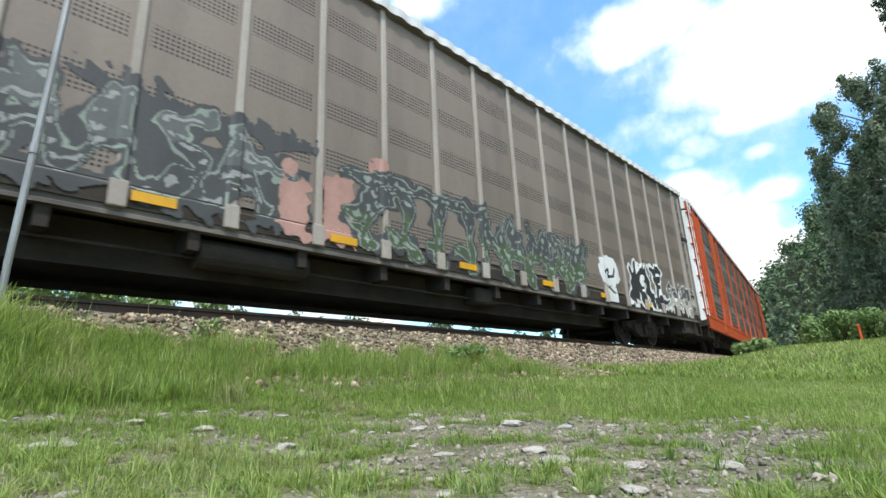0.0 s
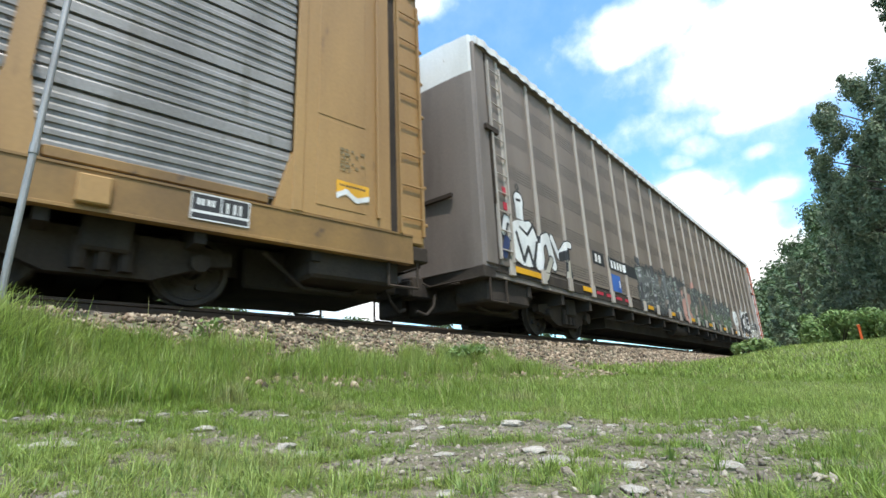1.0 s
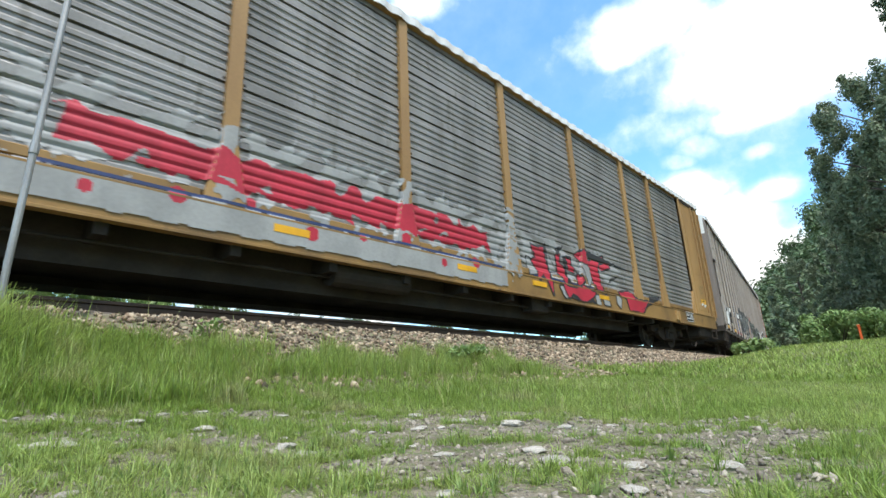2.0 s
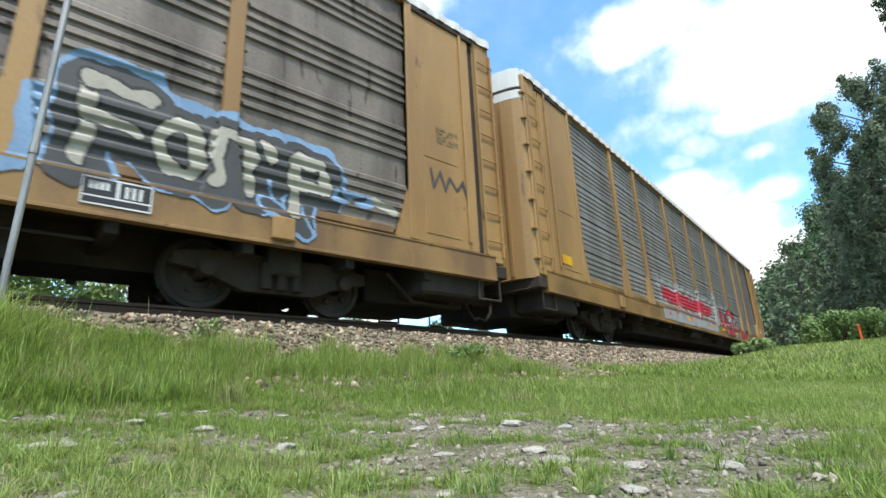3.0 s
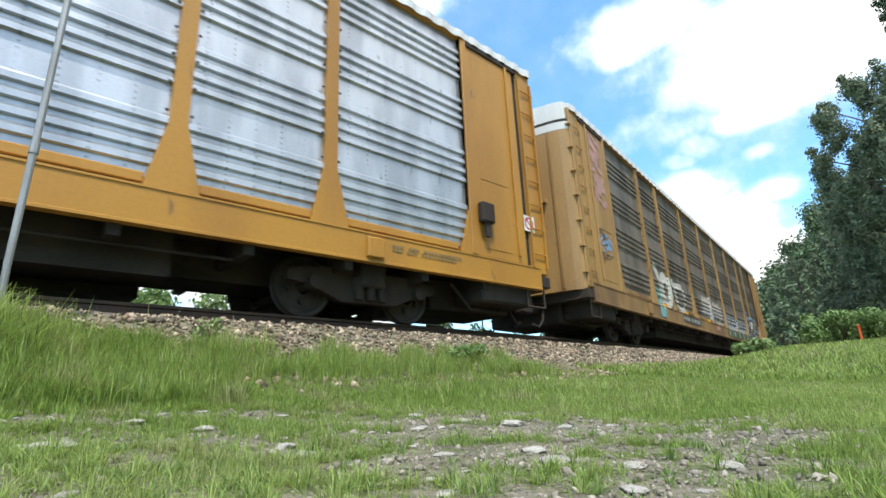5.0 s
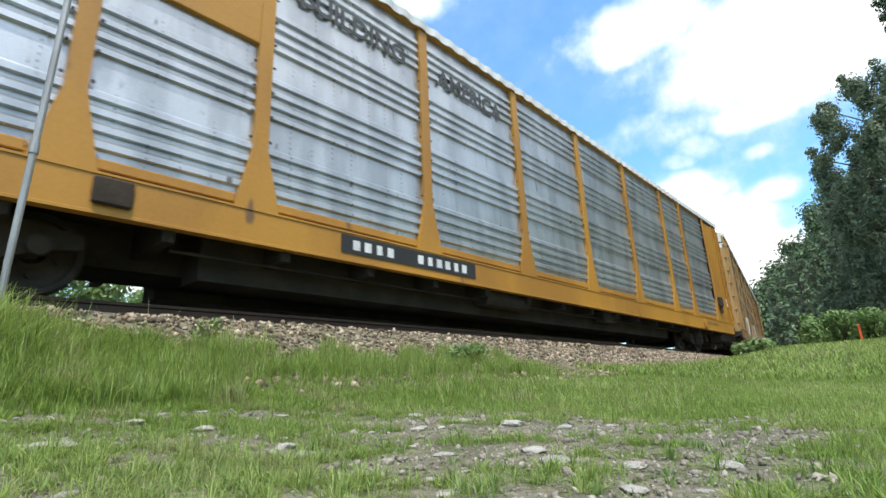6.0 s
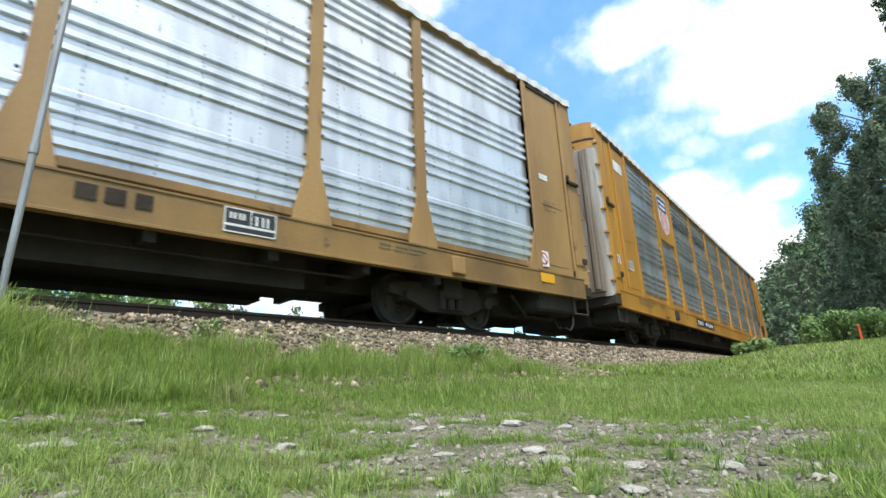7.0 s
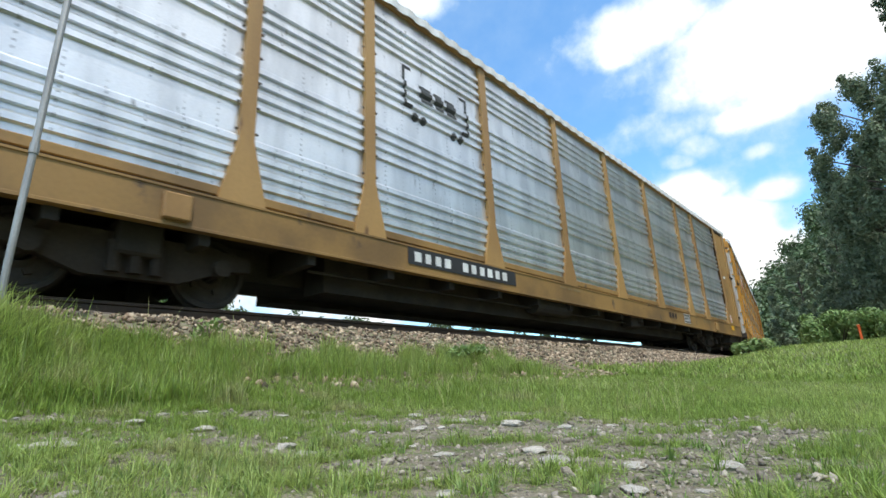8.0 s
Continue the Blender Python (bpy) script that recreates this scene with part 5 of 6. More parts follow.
def lettering(car, body, size, x, u, z, material, label):
    cu = bpy.data.curves.new("lettering", "FONT")
    cu.body, cu.size, cu.extrude, cu.offset = body, size, 0.003, 0.012
    tmp = bpy.data.objects.new("lettering", cu)
    me = bpy.data.meshes.new_from_object(tmp)
    bpy.data.objects.remove(tmp)
    bpy.data.curves.remove(cu)
    me.materials.clear()
    me.materials.append(material)
    ob = new("lettering", me)
    ob.parent = car
    ob.matrix_basis = Matrix.Translation((x, u, z)) @ Euler((radians(90), 0, radians(90))).to_matrix().to_4x4()
    return tagged(ob, label)


def car_shield():
    prof = rib_profile(4, 4, 0.174, 0.334, 0.045, foot=0.10)
    car, st = ribbed_car("orange-yellow autorack car with galvanised panels and a shield badge", YELLOW_DEEP, GALV_GREY, prof, gusset=0.28, caps=(True, False), brake=1, doors=(None, DOOR_GREY), track_gap=(True, False), rungs=(True, False))
    part("bracket", boxes(((1.49, -8.85, 0.84), (1.55, -8.5, 1.12)), bevel=0.02), BROWN_STEEL, car, "rusty bracket on the sill")
    part("badge_plate", boxes(((1.40, -9.02, 3.45), (1.485, -7.28, PAN1 - 0.02)), bevel=0.01), YELLOW_DEEP, car)
    st2 = Style([(0.8, 0.485 - 0.42), (6, 0.485 - 0.42)], [], 0.1, 0.1, end=99)
    decal(car, "badge", st2, -8.9, -7.4, 3.55, 5.2, 0.015, shield(-8.15, 4.42, 1.3, 1.35), [PALE, NAVY, RED], "shield badge with navy top and red stripes")
    lettering(car, "BUILDING", 0.46, 1.47, -6.75, 4.45, CHAR, "dark grey lettering")
    lettering(car, "AMERICA", 0.46, 1.47, -3.85, 4.45, CHAR, "dark grey lettering")
    decal(car, "number_board", st, -6.0, -3.15, 0.86, 1.12, 0.02, stack(rect(-6.0, -3.15, 0.86, 1.12, 0), bars(-5.8, -3.3, 0.92, 1.07, 12, 1, 0.55, (4, 5))), [BLACK, PALE], "black board with plain white bars")
    part("door_plate", boxes(((1.40, -HALF, 1.05), (1.46, -HALF + 0.02, EAVE - 0.4))), DOOR_GREY, car)
    bm = boxes(((0.75, -HALF - 0.235, 1.1), (1.28, -HALF - 0.06, EAVE - 0.66)), bevel=0.02)
    for x in (0.88, 1.15):
        add_box(bm, (x - 0.06, -HALF - 0.285, 1.15), (x + 0.06, -HALF - 0.22, EAVE - 0.7), 0.02)
    part("end_door_leaf", bm, DOOR_GREY, car, "streaked white end door leaf")
    no_entry_mark(car, st, 13.35, 2.0)
    no_entry_mark(car, st, -13.45, 1.95, 0.09)
    decal(car, "notice_plate", st, -12.75, -12.4, 1.8, 2.05, 0.015, stack(rect(-12.75, -12.4, 1.8, 2.05, 0), frame_lines(-12.75, -12.4, 1.8, 2.05, .02, 1)), [SILVER, PALE], "grey notice plate with white rim")
    decal(car, "notice_plate", st, -12.85, -12.2, 4.55, 4.85, 0.02, rect(-12.85, -12.2, 4.55, 4.85, 0), [PALE], "white notice plate")
    small_print(car, st, -11.6, 1.12, 1.4, 3)
    small_print(car, st, -10.0, 1.12, .8, 2)
    small_print(car, st, 10.8, 1.05, 1.4, 2)
    return car


def car_boxed_logo():
    global END
    END = 12.0
    prof = rib_profile(4, 4, 0.174, 0.334, 0.045, foot=0.10)
    car, st = ribbed_car("yellow autorack car with bright galvanised ribbed panels", YELLOW, GALV, prof, gusset=0.29, caps=(True, True), sill=YELLOW_SHADED, lift=0.11, rungs=(False, True))
    placard(car, st, 6.4, 0.995)
    u0, u1, z0, z1 = -6.45, -4.75, 3.62, 4.42
    decal(car, "logo", st, u0 - .1, u1 + .1, z0 - .3, z1 + .05, 0.02, stack(
        rect(u0, u0 + 0.06, z0, z1, 0), rect(u0, u0 + .2, z1 - .06, z1, 0), rect(u0, u0 + .2, z0, z0 + .06, 0), rect(u1 - .06, u1, z0, z1, 0), rect(u1 - .2, u1, z1 - .06, z1, 0), rect(u1 - .2, u1, z0, z0 + .06, 0),
        rect(u0 + .4, u0 + .68, z0 + .22, z1 - .24, 0), rect(u0 + .76, u0 + 1.0, z0 + .22, z1 - .24, 0), rect(u0 + 1.08, u0 + 1.34, z0 + .22, z1 - .24, 0),
        rect(u0 + .48, u0 + .68, z0 + .32, z1 - .34, -1), *[disc(u, z0 - .14, .075, 0) for u in (u0 + .25, u0 + .45, u1 - .45, u1 - .25)]),
        [CHAR], "dark boxed emblem of plain bars and dots")
    decal(car, "number_board", st, -6.5, -3.65, 0.87, 1.14, 0.018, stack(rect(-6.5, -3.65, 0.87, 1.14, 0), bars(-6.35, -3.85, 0.92, 1.09, 11, 1, 0.6, (4,))), [BLACK, PALE], "black board with plain white bars")
    decal(car, "emblem", st, 4.7, 5.45, 0.9, 1.1, 0.02, bars(4.7, 5.45, 0.92, 1.08, 3, 0, 0.7), [BROWN_STEEL], "faded brown emblem bars")
    no_entry_mark(car, st, 12.2, 1.42)
    decal(car, "warning_label", st, 12.05, 12.5, 0.95, 1.13, 0.02, rect(12.05, 12.5, 0.95, 1.13, 0), [REFLECT], "yellow warning label")
    decal(car, "notice_plate", st, 12.3, 12.6, 3.15, 3.28, 0.02, rect(12.3, 12.6, 3.15, 3.28, 0), [PALE], "white notice plate")
    small_print(car, st, 8.7, 1.1, 0.9, 2)
    small_print(car, st, -1.5, 1.08, 0.9, 1)
    small_print(car, st, 12.6, 2.7, 0.4, 4)
    END = 11.75
    return car


OFFSETS = [-0.3, 0.25, 0.08, 0.0, -0.6, -0.9]
for make in (car_orange, car_taupe, car_grey_yellow, car_brown_yellow, car_shield, car_boxed_logo):
    CARS.append(make())
for car in CARS:                   # the bodies ride low on their springs
    for piece in car.children:
        if not piece.name.startswith("truck"):
            piece.location.z -= 0.05


# ---- the verge ----
def blades(name, xy, length, width, material, seed, lean=0.5, heading=None):
    """Bent grass blades of three tapering pieces in one mesh."""
    r = np.random.RandomState(seed)
    n = len(xy)
    z = ground_z(xy[:, 0], xy[:, 1]) - 0.01
    a = r.uniform(0, math.tau, n)
    if heading is not None:
        a = heading
    bend = np.abs(r.normal(0, lean, n)) + 0.08
    fx, fy = np.cos(a), np.sin(a)
    sx, sy = -fy * width, fx * width
    v = np.zeros((n, 6, 3))
    for i, (h, o, w) in enumerate(((0, 0, 1), (0.5, 0.22, 0.85), (1.0, 1.0, 0.12))):
        cx, cy = xy[:, 0] + fx * bend * length * o * 0.8, xy[:, 1] + fy * bend * length * o * 0.8
        cz = z + length * h * (1 - 0.28 * bend * h)
        v[:, 2 * i] = np.stack([cx - sx * w, cy - sy * w, cz], -1)
        v[:, 2 * i + 1] = np.stack([cx + sx * w, cy + sy * w, cz], -1)
    f = np.array([(0, 1, 3, 2), (2, 3, 5, 4)])[None] + (np.arange(n) * 6)[:, None, None]
    return mesh_from(name, v.reshape(-1, 3), f.reshape(-1, 4), [material])


def bare(x, y):
    """Where the stony earth shows through: 1 bare, 0 grown over."""
    r = np.hypot(x, y)
    az = np.degrees(np.arctan2(x, y))
    near = smooth(3.7, 2.6, r) * (0.36 + 0.42 * smooth(-64, -46, az) * smooth(-4, -16, az))
    n = lumps(x, y, 0.7, 8) * 0.8 + lumps(x, y, 0.22, 9) * 0.5
    return np.clip((near - 0.42) * 1.5 + 0.42 + n * 1.3 * smooth(4.2, 3.0, r) - 0.02, 0, 1)


def sector(r, n, r0, r1, a0, a1, power=1.0):
    rad = r0 + (r1 - r0) * r.rand(n) ** power
    az = np.radians(r.uniform(a0, a1, n))
    return np.stack([np.sin(az) * rad, np.cos(az) * rad], -1)


def tufts(r, centres, per, spread):
    """Blade feet and headings that fan out from each tuft's centre."""
    n = len(centres) * per
    a = r.uniform(0, math.tau, n)
    q = np.abs(r.normal(0, 1, n)) * np.repeat(r.uniform(0.4, 1.4, len(centres)), per) * spread
    return np.repeat(centres, per, 0) + np.stack([np.cos(a), np.sin(a)], -1) * q[:, None], a + r.normal(0, 0.5, n)


def build_grass():
    r = np.random.RandomState(31)

    def kept(p, strength, margin=0.0):
        d = np.hypot(p[:, 0] + TRACK_D + RADIUS, p[:, 1]) - RADIUS
        edge = 2.35 + margin + 0.55 * smooth(2.0, 6.0, p[:, 1]) + 0.4 * lumps(p[:, 0], p[:, 1], 1.3, 14) + 0.3 * lumps(p[:, 0], p[:, 1], .4, 15)
        return p[(d > edge) & (r.rand(len(p)) > bare(p[:, 0], p[:, 1]) * strength)]

    c = kept(sector(r, 7600, 0.8, 4.0, -100, 8, 0.75), 1.05)
    p, a = tufts(r, c, 34, 0.018)
    ln = np.repeat(r.uniform(0.025, 0.075, len(c)), 34) * r.uniform(0.5, 1.15, len(p))
    tagged(new("grass", blades("grass", p, ln, r.uniform(0.0008, 0.0019, len(p)), GRASS, 32, 1.25, a)), "short green grass tufts on the stony verge", "grass", kind="stuff")
    p = kept(sector(r, 190000, 0.75, 4.4, -100, 8, 0.8), 1.05)
    tagged(new("grass", blades("grass", p, r.uniform(0.012, 0.034, len(p)), r.uniform(0.0007, 0.0016, len(p)), GRASS, 37, 1.0)), "thin low grass cover on the stony verge", "grass", kind="stuff")
    c = kept(sector(r, 10500, 2.7, 9.0, -100, 8, 0.7), 0.9)
    p, a = tufts(r, c, 18, 0.035)
    left = smooth(-60, -84, np.degrees(np.arctan2(c[:, 0], c[:, 1])))
    tall = (0.06 + 0.07 * smooth(3.0, 4.4, np.hypot(c[:, 0], c[:, 1]))) * (0.75 + 0.55 * left) * (1 + 0.5 * lumps(c[:, 0], c[:, 1], 0.8, 17))
    tall *= 1 - 0.4 * smooth(3.0, 7.0, c[:, 1])
    ln = np.repeat(tall, 18) * r.uniform(0.5, 1.25, len(p))
    tagged(new("grass", blades("grass", p, ln, r.uniform(0.0014, 0.0032, len(p)), GRASS, 33, 0.75, a)), "lush green grass along the foot of the ballast", "grass", kind="stuff")
    p = kept(sector(r, 190000, 3.2, 10.0, -100, 8, 0.85), 0.5)
    tagged(new("grass", blades("grass", p, r.uniform(0.025, 0.07, len(p)), r.uniform(0.0015, 0.0035, len(p)), GRASS, 38, 0.9)), "low dense green grass of the verge", "grass", kind="stuff")
    p = kept(sector(r, 150000, 8.0, 42.0, -60, 12, 1.2), 0.0)
    tagged(new("grass", blades("grass", p, r.uniform(0.05, 0.14, len(p)), r.uniform(0.006, 0.014, len(p)), GRASS, 34, 0.8)), "mown green grass rising to the line", "grass", kind="stuff")
    # the rest of the verge, behind and beside
    p = kept(sector(r, 120000, 0.5, 14.0, 8, 262, 0.8), 0.5)
    tagged(new("grass", blades("grass", p, r.uniform(0.03, 0.09, len(p)), r.uniform(0.003, 0.007, len(p)), GRASS, 39, 0.9)), "low green grass of the open verge", "grass", kind="stuff")
    # a few broader blades close by
    c = kept(sector(r, 480, 0.95, 2.6, -95, 2, 1.0), 0.7)
    p, a = tufts(r, c, 16, 0.012)
    tagged(new("broad_grass", blades("broad_grass", p, r.uniform(0.025, 0.06, len(p)), r.uniform(0.0016, 0.003, len(p)), BROAD, 40, 1.3, a)), "broader green grass blades close to the ground", "grass", kind="stuff")
    # the thick hump of grass before the pipe, and high grass against the foot of the ballast
    c = sector(r, 2300, 3.0, 4.7, -104, -66, 0.9)
    c = c[r.rand(len(c)) < smooth(-66, -80, np.degrees(np.arctan2(c[:, 0], c[:, 1]))) * 0.8 + 0.1]
    p, a = tufts(r, c, 16, 0.03)
    tagged(new("high_grass", blades("high_grass", p, r.uniform(0.09, 0.21, len(p)), r.uniform(0.0016, 0.0036, len(p)), GRASS, 44, 0.7, a)), "thick high green grass on the hump", "grass", kind="stuff")
    s, d = r.uniform(-0.5, 5.5, 1500), r.uniform(2.25, 3.1, 1500) + 0.25 * r.rand(1500)
    c = np.stack([-TRACK_D - RADIUS + (RADIUS + d) * np.cos(s / RADIUS), (RADIUS + d) * np.sin(s / RADIUS)], -1)
    c = c[lumps(c[:, 0], c[:, 1], 0.9, 19) + 0.25 * (d - 2.6) > -0.12]
    p, a = tufts(r, c, 16, 0.03)
    tagged(new("high_grass", blades("high_grass", p, r.uniform(0.10, 0.27, len(p)), r.uniform(0.0016, 0.0036, len(p)), GRASS, 45, 0.65, a)), "high green grass against the foot of the ballast", "grass", kind="stuff")
    # tall tuft round the pipe
    p = np.stack([r.normal(-4.2, 0.30, 2600), r.normal(-0.1, 0.34, 2600)], -1)
    tagged(new("tall_grass", blades("tall_grass", p, r.uniform(0.14, 0.36, len(p)), r.uniform(0.003, 0.006, len(p)), GRASS, 35, 0.7)), "tall grass tuft round the grey pipe", "grass", kind="stuff")
    # seed stalks
    p = kept(sector(r, 700, 2.8, 6.0, -95, -20, 1.0), 0.5, -0.3)
    tagged(new("grass_stalks", blades("grass_stalks", p, r.uniform(0.14, 0.28, len(p)), r.uniform(0.001, 0.002, len(p)), GRASS_DRY, 36, 0.6)), "thin dry grass stalks", "grass", kind="stuff")


build_grass()


def build_stones():
    r = np.random.RandomState(41)
    p = sector(r, 28000, 0.7, 4.2, -100, 8, 0.8)
    p = p[r.rand(len(p)) < bare(p[:, 0], p[:, 1]) * 0.9 + 0.05]
    size = r.uniform(0.002, 0.008, len(p)) * (1 + 1.4 * (r.rand(len(p)) > 0.93))
    z = ground_z(p[:, 0], p[:, 1]) + size * 0.2
    tagged(new("gravel", pebbles("gravel", np.column_stack([p, z]), size, GRAVEL, 42, 0.6)), "loose grey gravel on bare earth", "gravel", kind="stuff")
    # larger stones: azimuth, range, size
    known = [(-49, 2.95, 0.045), (-26.9, 1.52, 0.04), (-38.8, 2.55, 0.06), (-62.3, 1.95, 0.045), (-60.5, 1.8, 0.05), (-36.5, 1.75, 0.04), (-34.5, 1.6, 0.05),
             (-18.5, 1.55, 0.045), (-82, 2.1, 0.06), (-84, 2.2, 0.04), (-76, 2.6, 0.04), (-44, 2.7, 0.05), (-33, 2.5, 0.04), (-70, 2.4, 0.05)]
    rr = random.Random(43)
    while len(known) < 70:
        az, rad = rr.uniform(-95, 0), rr.uniform(1.1, 3.4)
        x, y = rad * math.sin(radians(az)), rad * math.cos(radians(az))
        if bare(np.array([x]), np.array([y]))[0] > 0.4:
            known.append((az, rad, rr.choice((0.012, 0.016, 0.02, 0.028))))
    shapes = []
    for k in range(6):
        bm = bmesh.new()
        bmesh.ops.create_icosphere(bm, subdivisions=2, radius=1)
        off = Vector((k * 7.1, 3.0, 1.0))
        for v in bm.verts:
            n = noise.noise(v.co * 1.3 + off) * 0.45 + noise.noise(v.co * 3.5 + off) * 0.18
            v.co = v.co * (1 + n)
            v.co.z = v.co.z * (0.5 if v.co.z < 0.3 else 0.42) + 0.08 * noise.noise(v.co * 2.4 + off)
        me = bpy.data.meshes.new("stone")
        bm.to_mesh(me)
        bm.free()
        me.materials.append(STONE)
        shapes.append(me)
    for i, (az, rad, s) in enumerate(known):
        x, y = rad * math.sin(radians(az)), rad * math.cos(radians(az))
        ob = new("stone", shapes[i % 6])
        ob.matrix_basis = Matrix.Translation((x, y, float(ground_z(x, y)) + 0.12 * s)) @ Matrix.Rotation(rr.uniform(0, 6.28), 4, "Z") @ Matrix.Diagonal((s * rr.uniform(0.8, 1.3), s * rr.uniform(0.7, 1.0), s * 0.62, 1))
        tagged(ob, "pale flat limestone half sunk in bare earth", "stone", "stones of the verge")


build_stones()


def build_pipe():
    """The thin grey pipe that stands before the track, with a joint and a slight bend."""
    pipe = thing("marker_pipe", "thin weathered grey steel pipe standing in the grass", "pole")
    z0 = float(ground_z(-4.2, 0.2)) - 0.2
    pts = [(-4.2, 0.205, z0), (-4.2, 0.205, -0.15), (-4.205, 0.225, 0.70), (-4.215, 0.265, 2.55)]
    part("shaft", tubes(pts, 0.023, 10), PIPE, pipe)
    part("collar", add_tube(bmesh.new(), (-4.205, 0.225, 0.65), (-4.206, 0.227, 0.73), 0.03, 10), PIPE, pipe)


build_pipe()


def leaf_cloud(name, centres, radii, count, leaf, material, seed, squash=0.8, parent=None, shell=0.55):
    """Leaves as small folded pairs, gathered round many clump centres."""
    r = np.random.RandomState(seed)
    centres, radii = np.asarray(centres, float), np.asarray(radii, float)
    w = radii ** 2
    k = r.choice(len(centres), count, p=w / w.sum())
    d = r.normal(size=(count, 3))
    d /= np.linalg.norm(d, axis=1)[:, None]
    rad = radii[k] * (shell + (1 - shell) * r.rand(count)) * (1 + 0.12 * r.normal(size=count))
    c = centres[k] + d * rad[:, None] * np.array([1, 1, squash])
    size = leaf * r.uniform(0.6, 1.3, count)
    u = np.cross(d, r.normal(size=(count, 3)))
    u /= np.linalg.norm(u, axis=1)[:, None] + 1e-9
    nrm = d * 0.6 + r.normal(size=(count, 3)) * 0.6 + np.array([0, 0, 0.4])
    nrm /= np.linalg.norm(nrm, axis=1)[:, None]
    vdir = np.cross(nrm, u)
    vdir /= np.linalg.norm(vdir, axis=1)[:, None] + 1e-9
    s = size[:, None]
    v = np.stack([c - u * s, c - vdir * s * 0.45 + nrm * s * 0.12, c + u * s, c + vdir * s * 0.45 + nrm * s * 0.12], 1)
    f = np.arange(count * 4).reshape(-1, 4)
    ob = new(name, mesh_from(name, v.reshape(-1, 3), f, [material]))
    ob.parent = parent
    return ob


def at(az, rad, z=0.0):
    return Vector((rad * math.sin(radians(az)), rad * math.cos(radians(az)), z))


def build_tree(az, rad, height, spread, clumps, leaves, seed, label, low=0.06, shape=((0, 0.7), (0.3, 1.0), (0.65, 0.95), (0.85, 0.66), (1, 0.2)), leaf=0.13):
    """A trunk with limbs that end in leafy clumps all over a crown envelope; shape gives its width from foot to top."""
    r = random.Random(seed)
    base = at(az, rad)
    base.z = float(ground_z(base.x, base.y)) - 0.2
    tree = thing("tree", label, "tree", "trees beside the line")
    tree.matrix_basis = Matrix.Translation(base)
    bm = bmesh.new()
    add_tube(bm, (0, 0, 0), (0.1, 0, height * 0.35), height * 0.02, 10, height * 0.015)
    add_tube(bm, (0.1, 0, height * 0.35), (0.0, 0.2, height * 0.9), height * 0.015, 8, height * 0.004)
    cen, radii = [], []
    for i in range(clumps):
        f = (i + r.random()) / clumps
        wide = spread * float(np.interp(f, [p[0] for p in shape], [p[1] for p in shape]))
        size = spread * r.uniform(0.12, 0.23) * (1.0 - 0.3 * f)
        a = i * 2.39996 + r.uniform(-0.5, 0.5)
        out = max(0.0, wide - size * r.uniform(0.4, 1.5)) if r.random() < 0.8 else wide * r.uniform(0.2, 0.7)
        c = Vector((out * math.cos(a), out * math.sin(a), height * (low + (1 - low) * f) - size * 0.6))
        cen.append(c)
        radii.append(size)
        if i % 4 == 0:
            add_tube(bm, (0, 0, c.z * 0.8), c, height * 0.005, 6, height * 0.0018)
        for _ in range(2):         # upright sprigs that fray the outline
            cen.append(c + Vector((math.cos(a) * size * r.uniform(0.3, 0.9), math.sin(a) * size * r.uniform(0.3, 0.9), size * r.uniform(0.4, 1.1))))
            radii.append(size * r.uniform(0.25, 0.42))
    part("trunk", bm, BARK, tree)
    leaf_cloud("crown", cen, radii, leaves, leaf, LEAF, seed, 1.15, tree, 0.3)


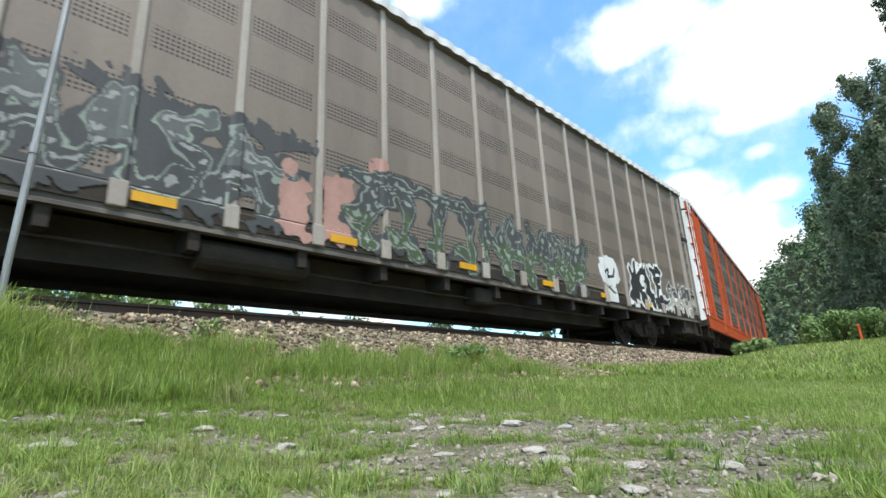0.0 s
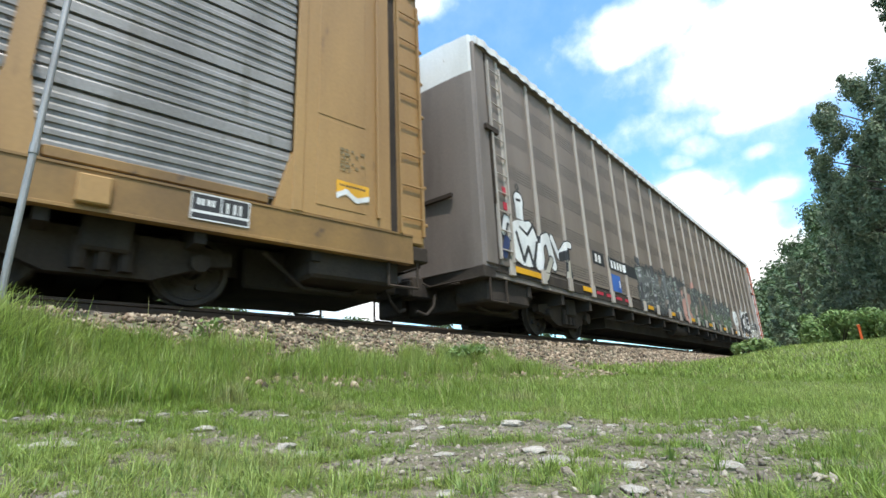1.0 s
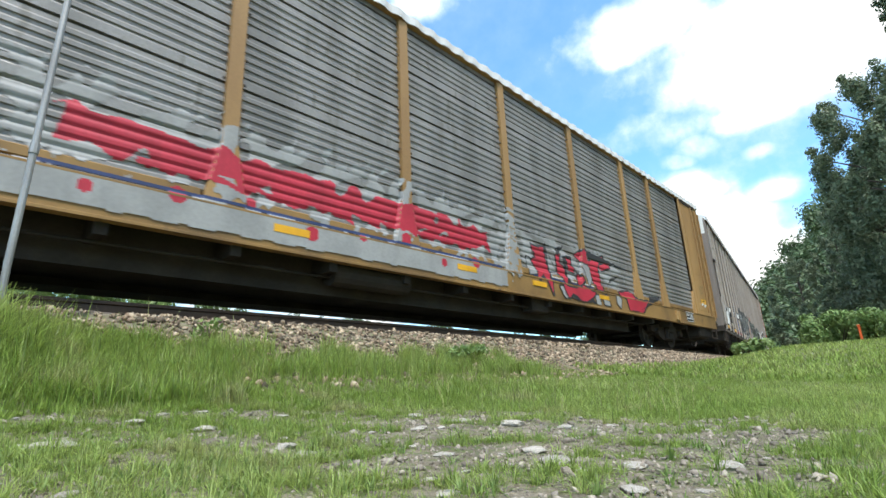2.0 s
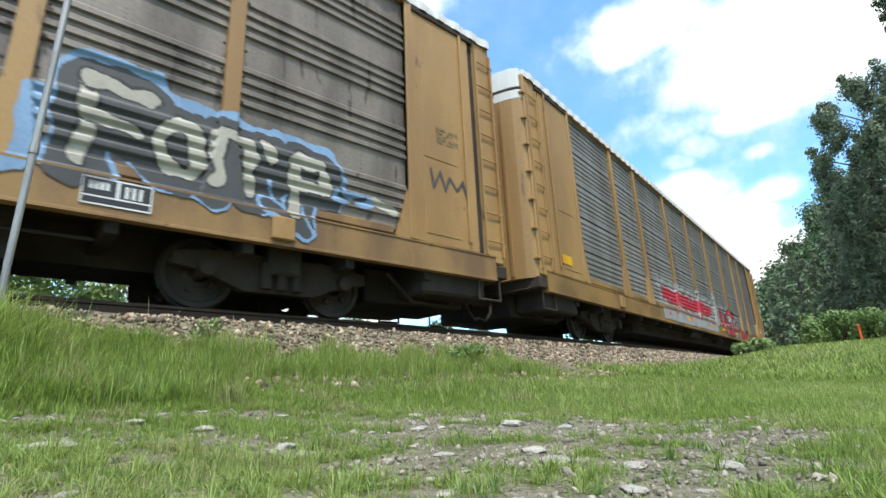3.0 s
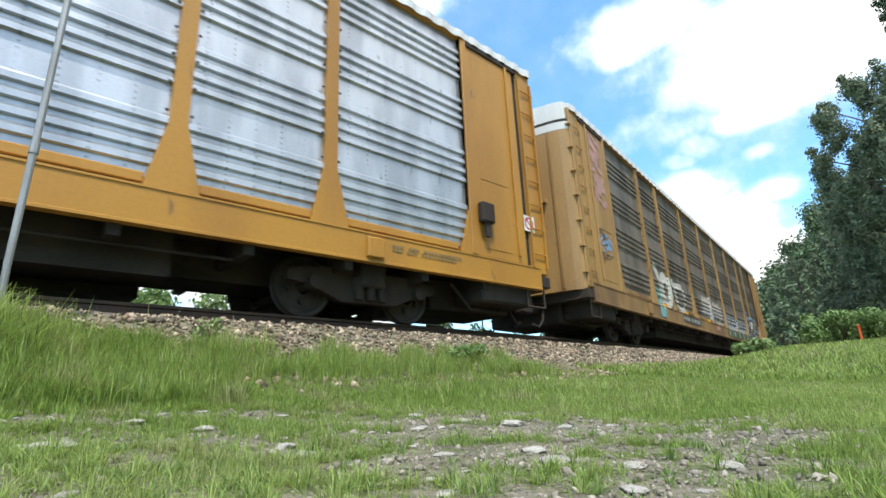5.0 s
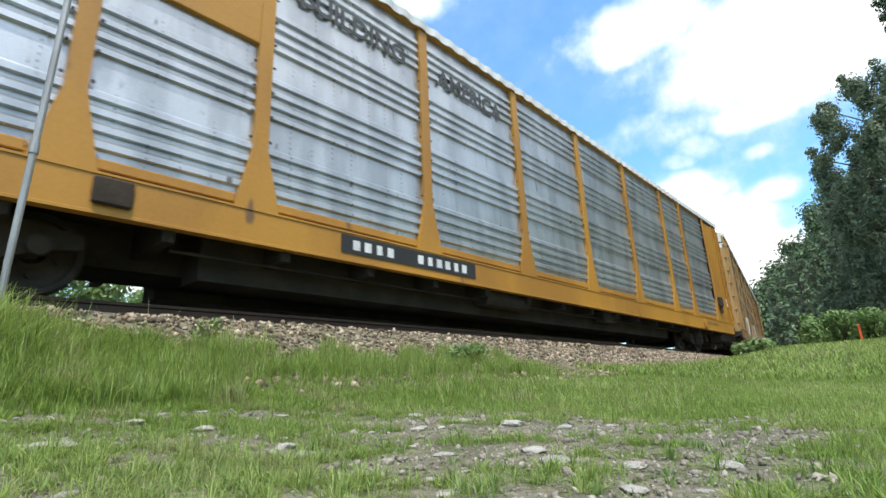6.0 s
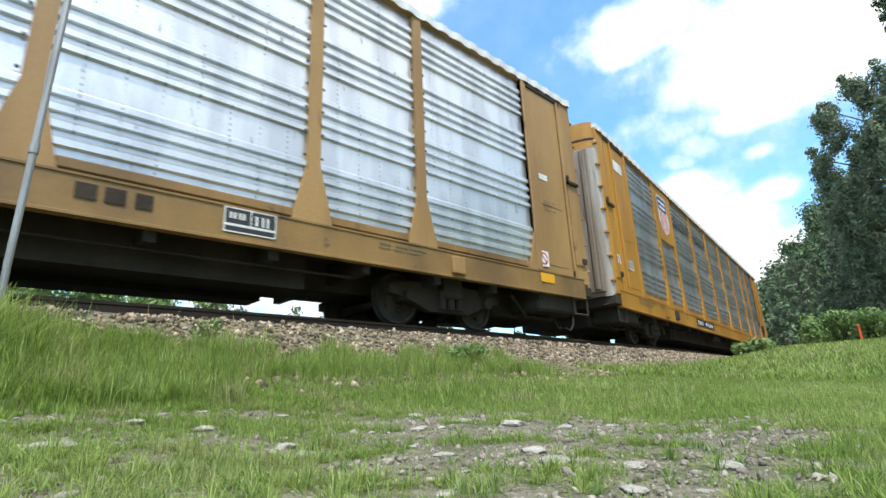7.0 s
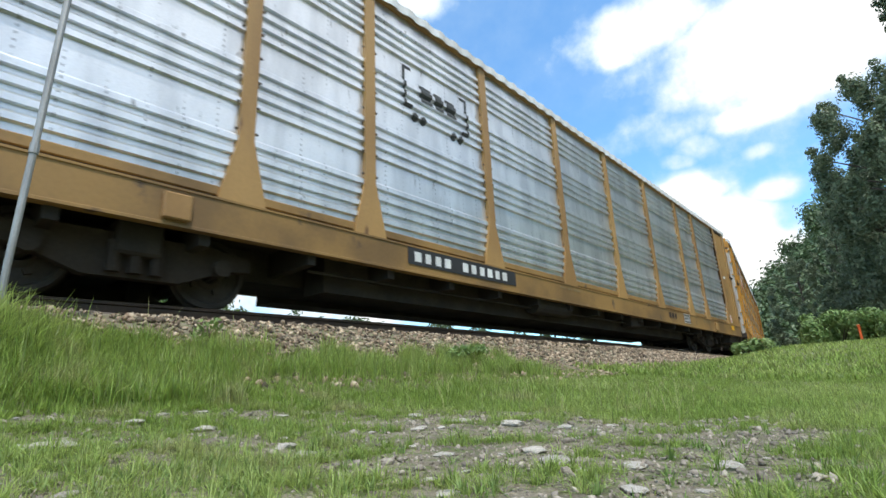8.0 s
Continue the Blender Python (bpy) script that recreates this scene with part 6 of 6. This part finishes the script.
def build_woods():
    r = random.Random(77)
    # wooded hillside behind; past azimuth 14 unseen, added to darken the panels' reflections
    cen, radii = [], []
    for i in range(1500):
        az = r.uniform(-14.5, 14) if i < 900 else r.uniform(14, 115)
        top = np.interp(az, [-14.5, -13.2, -11, -8.8, -7, -5, 14, 60, 115], [5.0, 8.6, 11.0, 13.8, 16.0, 17.5, 22, 24, 20])
        el = top * r.uniform(0.05, 1.0) ** 0.7
        rad = 75 + 75 * (el / 20)
        cen.append(at(az, rad, EYE[2] + rad * math.tan(radians(el)) - 1.6))
        radii.append(r.uniform(1.3, 3.0))
    ob = leaf_cloud("hillside_woods", cen, radii, 190000, 0.42, LEAF_FAR, 78, 0.95, None, 0.45)
    tagged(ob, "dense dark green wooded hillside, run on out of view for dark reflections", "woods", kind="stuff")
    # hill body under the woods, its unseen right part added for the same reflections
    hill = bmesh.new()
    n = 60
    rows = []
    for j in range(7):
        row = []
        for i in range(n + 1):
            az = -13.8 + 129 * i / n
            top = float(np.interp(az, [-13.8, -12, -8, -5, 14, 60, 115], [4.0, 8.6, 14, 15.5, 19, 22, 17]))
            el = top * j / 6
            rad = 80 + 80 * (el / 20)
            row.append(hill.verts.new(at(az, rad, (EYE[2] + rad * math.tan(radians(el)) - 2.5) if j else -3)))
        rows.append(row)
    for a, b in zip(rows, rows[1:]):
        for i in range(n):
            hill.faces.new((a[i], a[i + 1], b[i + 1], b[i]))
    me = bpy.data.meshes.new("hill")
    hill.to_mesh(me)
    hill.free()
    me.materials.append(LEAF_FAR)
    tagged(new("hill", me), "dark wooded hill slope, run on out of view for dark reflections", "hill", kind="structure")
    build_tree(0.6, 42, 18.3, 5.6, 210, 160000, 81, "tall broad-leaved tree with dense dull green foliage", 0.04,
               ((0, 0.8), (0.3, 0.92), (0.7, 1.0), (0.87, 0.92), (0.95, 0.72), (1, 0.4)), 0.12)
    build_tree(8.7, 50, 40.0, 6.8, 240, 170000, 82, "very tall broad-leaved tree with an open top", 0.1,
               ((0, 0.6), (0.3, 0.9), (0.5, 0.98), (0.8, 0.95), (0.92, 0.7), (1, 0.3)), 0.16)
    build_tree(-6.4, 60, 12.5, 3.2, 80, 36000, 83, "rounded dark green tree at the foot of the hill", 0.03)
    build_tree(-9.8, 66, 11.5, 3.4, 70, 30000, 84, "low dark green tree at the foot of the hill", 0.03)
    build_tree(-3.2, 50, 13.5, 3.8, 80, 40000, 85, "bushy dark green tree under a taller one", 0.02)
    # bushes at the edge of the grass
    for i, (az, rad, wide, high, n) in enumerate(((-8.0, 30, 1.6, 2.3, 9000), (-4.4, 29, 1.2, 1.9, 6000), (-1.0, 27, 1.9, 2.2, 9000), (4, 28, 2.2, 2.4, 5000))):
        b = at(az, rad)
        b.z = float(ground_z(b.x, b.y))
        bush = thing("bush", "leafy green roadside bush", "bush", "bushes at the edge of the grass")
        bush.matrix_basis = Matrix.Translation(b)
        q = random.Random(90 + i)
        cen = [(q.uniform(-wide, wide) * 0.8, q.uniform(-wide, wide) * 0.6, q.uniform(0.15, 1.0) * high * 0.75) for _ in range(26)]
        bm = bmesh.new()
        for c in cen[:8]:
            add_tube(bm, (0, 0, -0.1), c, 0.03, 5, 0.01)
        part("stems", bm, BARK, bush)
        leaf_cloud("foliage", cen, [q.uniform(0.3, 0.6) for _ in cen], n, 0.09, LEAF_BUSH, 95 + i, 0.85, bush, 0.4)
    # scrub beyond the track
    for i, (az, rad, wide, high) in enumerate(((-90, 13, 1.7, 2.3), (-85, 14, 1.9, 2.3), (-80, 15, 1.9, 2.6), (-76, 16.5, 1.8, 2.7), (-72.5, 18, 1.5, 2.6), (-41, 30, 2.6, 2.0), (-46, 34, 2.6, 2.2), (-37, 36, 3.0, 2.0))):
        b = at(az, rad)
        b.z = float(ground_z(b.x, b.y))
        bush = thing("scrub_bush", "green scrub beyond the track", "bush", "scrub beyond the track")
        bush.matrix_basis = Matrix.Translation(b)
        q = random.Random(190 + i)
        high -= b.z
        cen = [(q.uniform(-wide, wide), q.uniform(-wide, wide), q.uniform(0.05, 1.0) * high * 0.85) for _ in range(44)]
        bm = bmesh.new()
        for c in cen[:10]:
            add_tube(bm, (0, 0, -0.1), c, 0.03, 5, 0.01)
        part("stems", bm, BARK, bush)
        leaf_cloud("foliage", cen, [q.uniform(0.35, 0.7) for _ in cen], 9000, 0.085, LEAF_BUSH, 195 + i, 0.85, bush, 0.3)
    # far tree line across the valley
    cen, radii = [], []
    for i in range(300):
        az = r.uniform(-95, -28)
        rad = 190
        el = r.uniform(2.0, 8.4 + 0.6 * math.sin(az * 0.9) + 0.5 * math.sin(az * 2.3))
        cen.append(at(az, rad, EYE[2] + rad * math.tan(radians(el))))
        radii.append(r.uniform(2.0, 4.0))
    tagged(leaf_cloud("far_tree_line", cen, radii, 26000, 0.8, LEAF_FAR, 79, 0.9, None, 0.4), "far line of trees across the valley", "woods", kind="stuff")


build_woods()


def build_weeds():
    spots = [(-43.5, 6.2, 0.24, 34), (-41.6, 6.6, 0.2, 30), (-44.8, 6.0, 0.17, 24), (-15.2, 17.5, 0.5, 40), (-13.8, 17.8, 0.42, 34), (-70.5, 4.9, 0.16, 12)]
    for i, (az, rad, high, n) in enumerate(spots):
        b = at(az, rad)
        b.z = float(ground_z(b.x, b.y))
        weed = thing("weed", "broad-leaved green weed at the edge of the ballast", "weed", "weeds along the ballast")
        weed.matrix_basis = Matrix.Translation(b)
        q = random.Random(300 + i)
        stems = [(q.uniform(-0.6, 0.6) * high, q.uniform(-0.6, 0.6) * high, q.uniform(0.5, 1.0) * high) for _ in range(7)]
        bm = bmesh.new()
        for c in stems:
            add_tube(bm, (c[0] * 0.2, c[1] * 0.2, -0.03), c, high * 0.02, 5, high * 0.008)
        part("stem", bm, WEED, weed)
        leaf_cloud("leaves", stems, [high * 0.38] * len(stems), n * 5, high * 0.2, WEED, 320 + i, 0.8, weed, 0.2)
    post = thing("marker_post", "short bright orange marker post beside a bush", "marker post")
    b = at(-6.3, 28)
    z = float(ground_z(b.x, b.y))
    post.matrix_basis = Matrix.Translation((b.x, b.y, z))
    part("shaft", boxes(((-0.045, -0.04, -0.3), (0.045, 0.04, 0.95)), bevel=0.015), MARKER_ORANGE, post)
    part("cap", boxes(((-0.055, -0.05, 0.95), (0.055, 0.05, 1.0)), bevel=0.015), MARKER_ORANGE, post)


build_weeds()


# ---- movement ----
def motions():
    for k, car in enumerate(CARS):
        walk(car, [(i * 0.25, car_pose(START + SPEED * i * 0.25 - PITCH_CAR * k + PITCH_CAR / 2 + OFFSETS[k])) for i in range(33)])
    turn = math.degrees(SPEED / FPS / 0.42)
    for ws, y in WHEELS:
        walk(ws, [(i / FPS, pose(0, y, 0.42, -turn * i)) for i in range(241)])


motions()
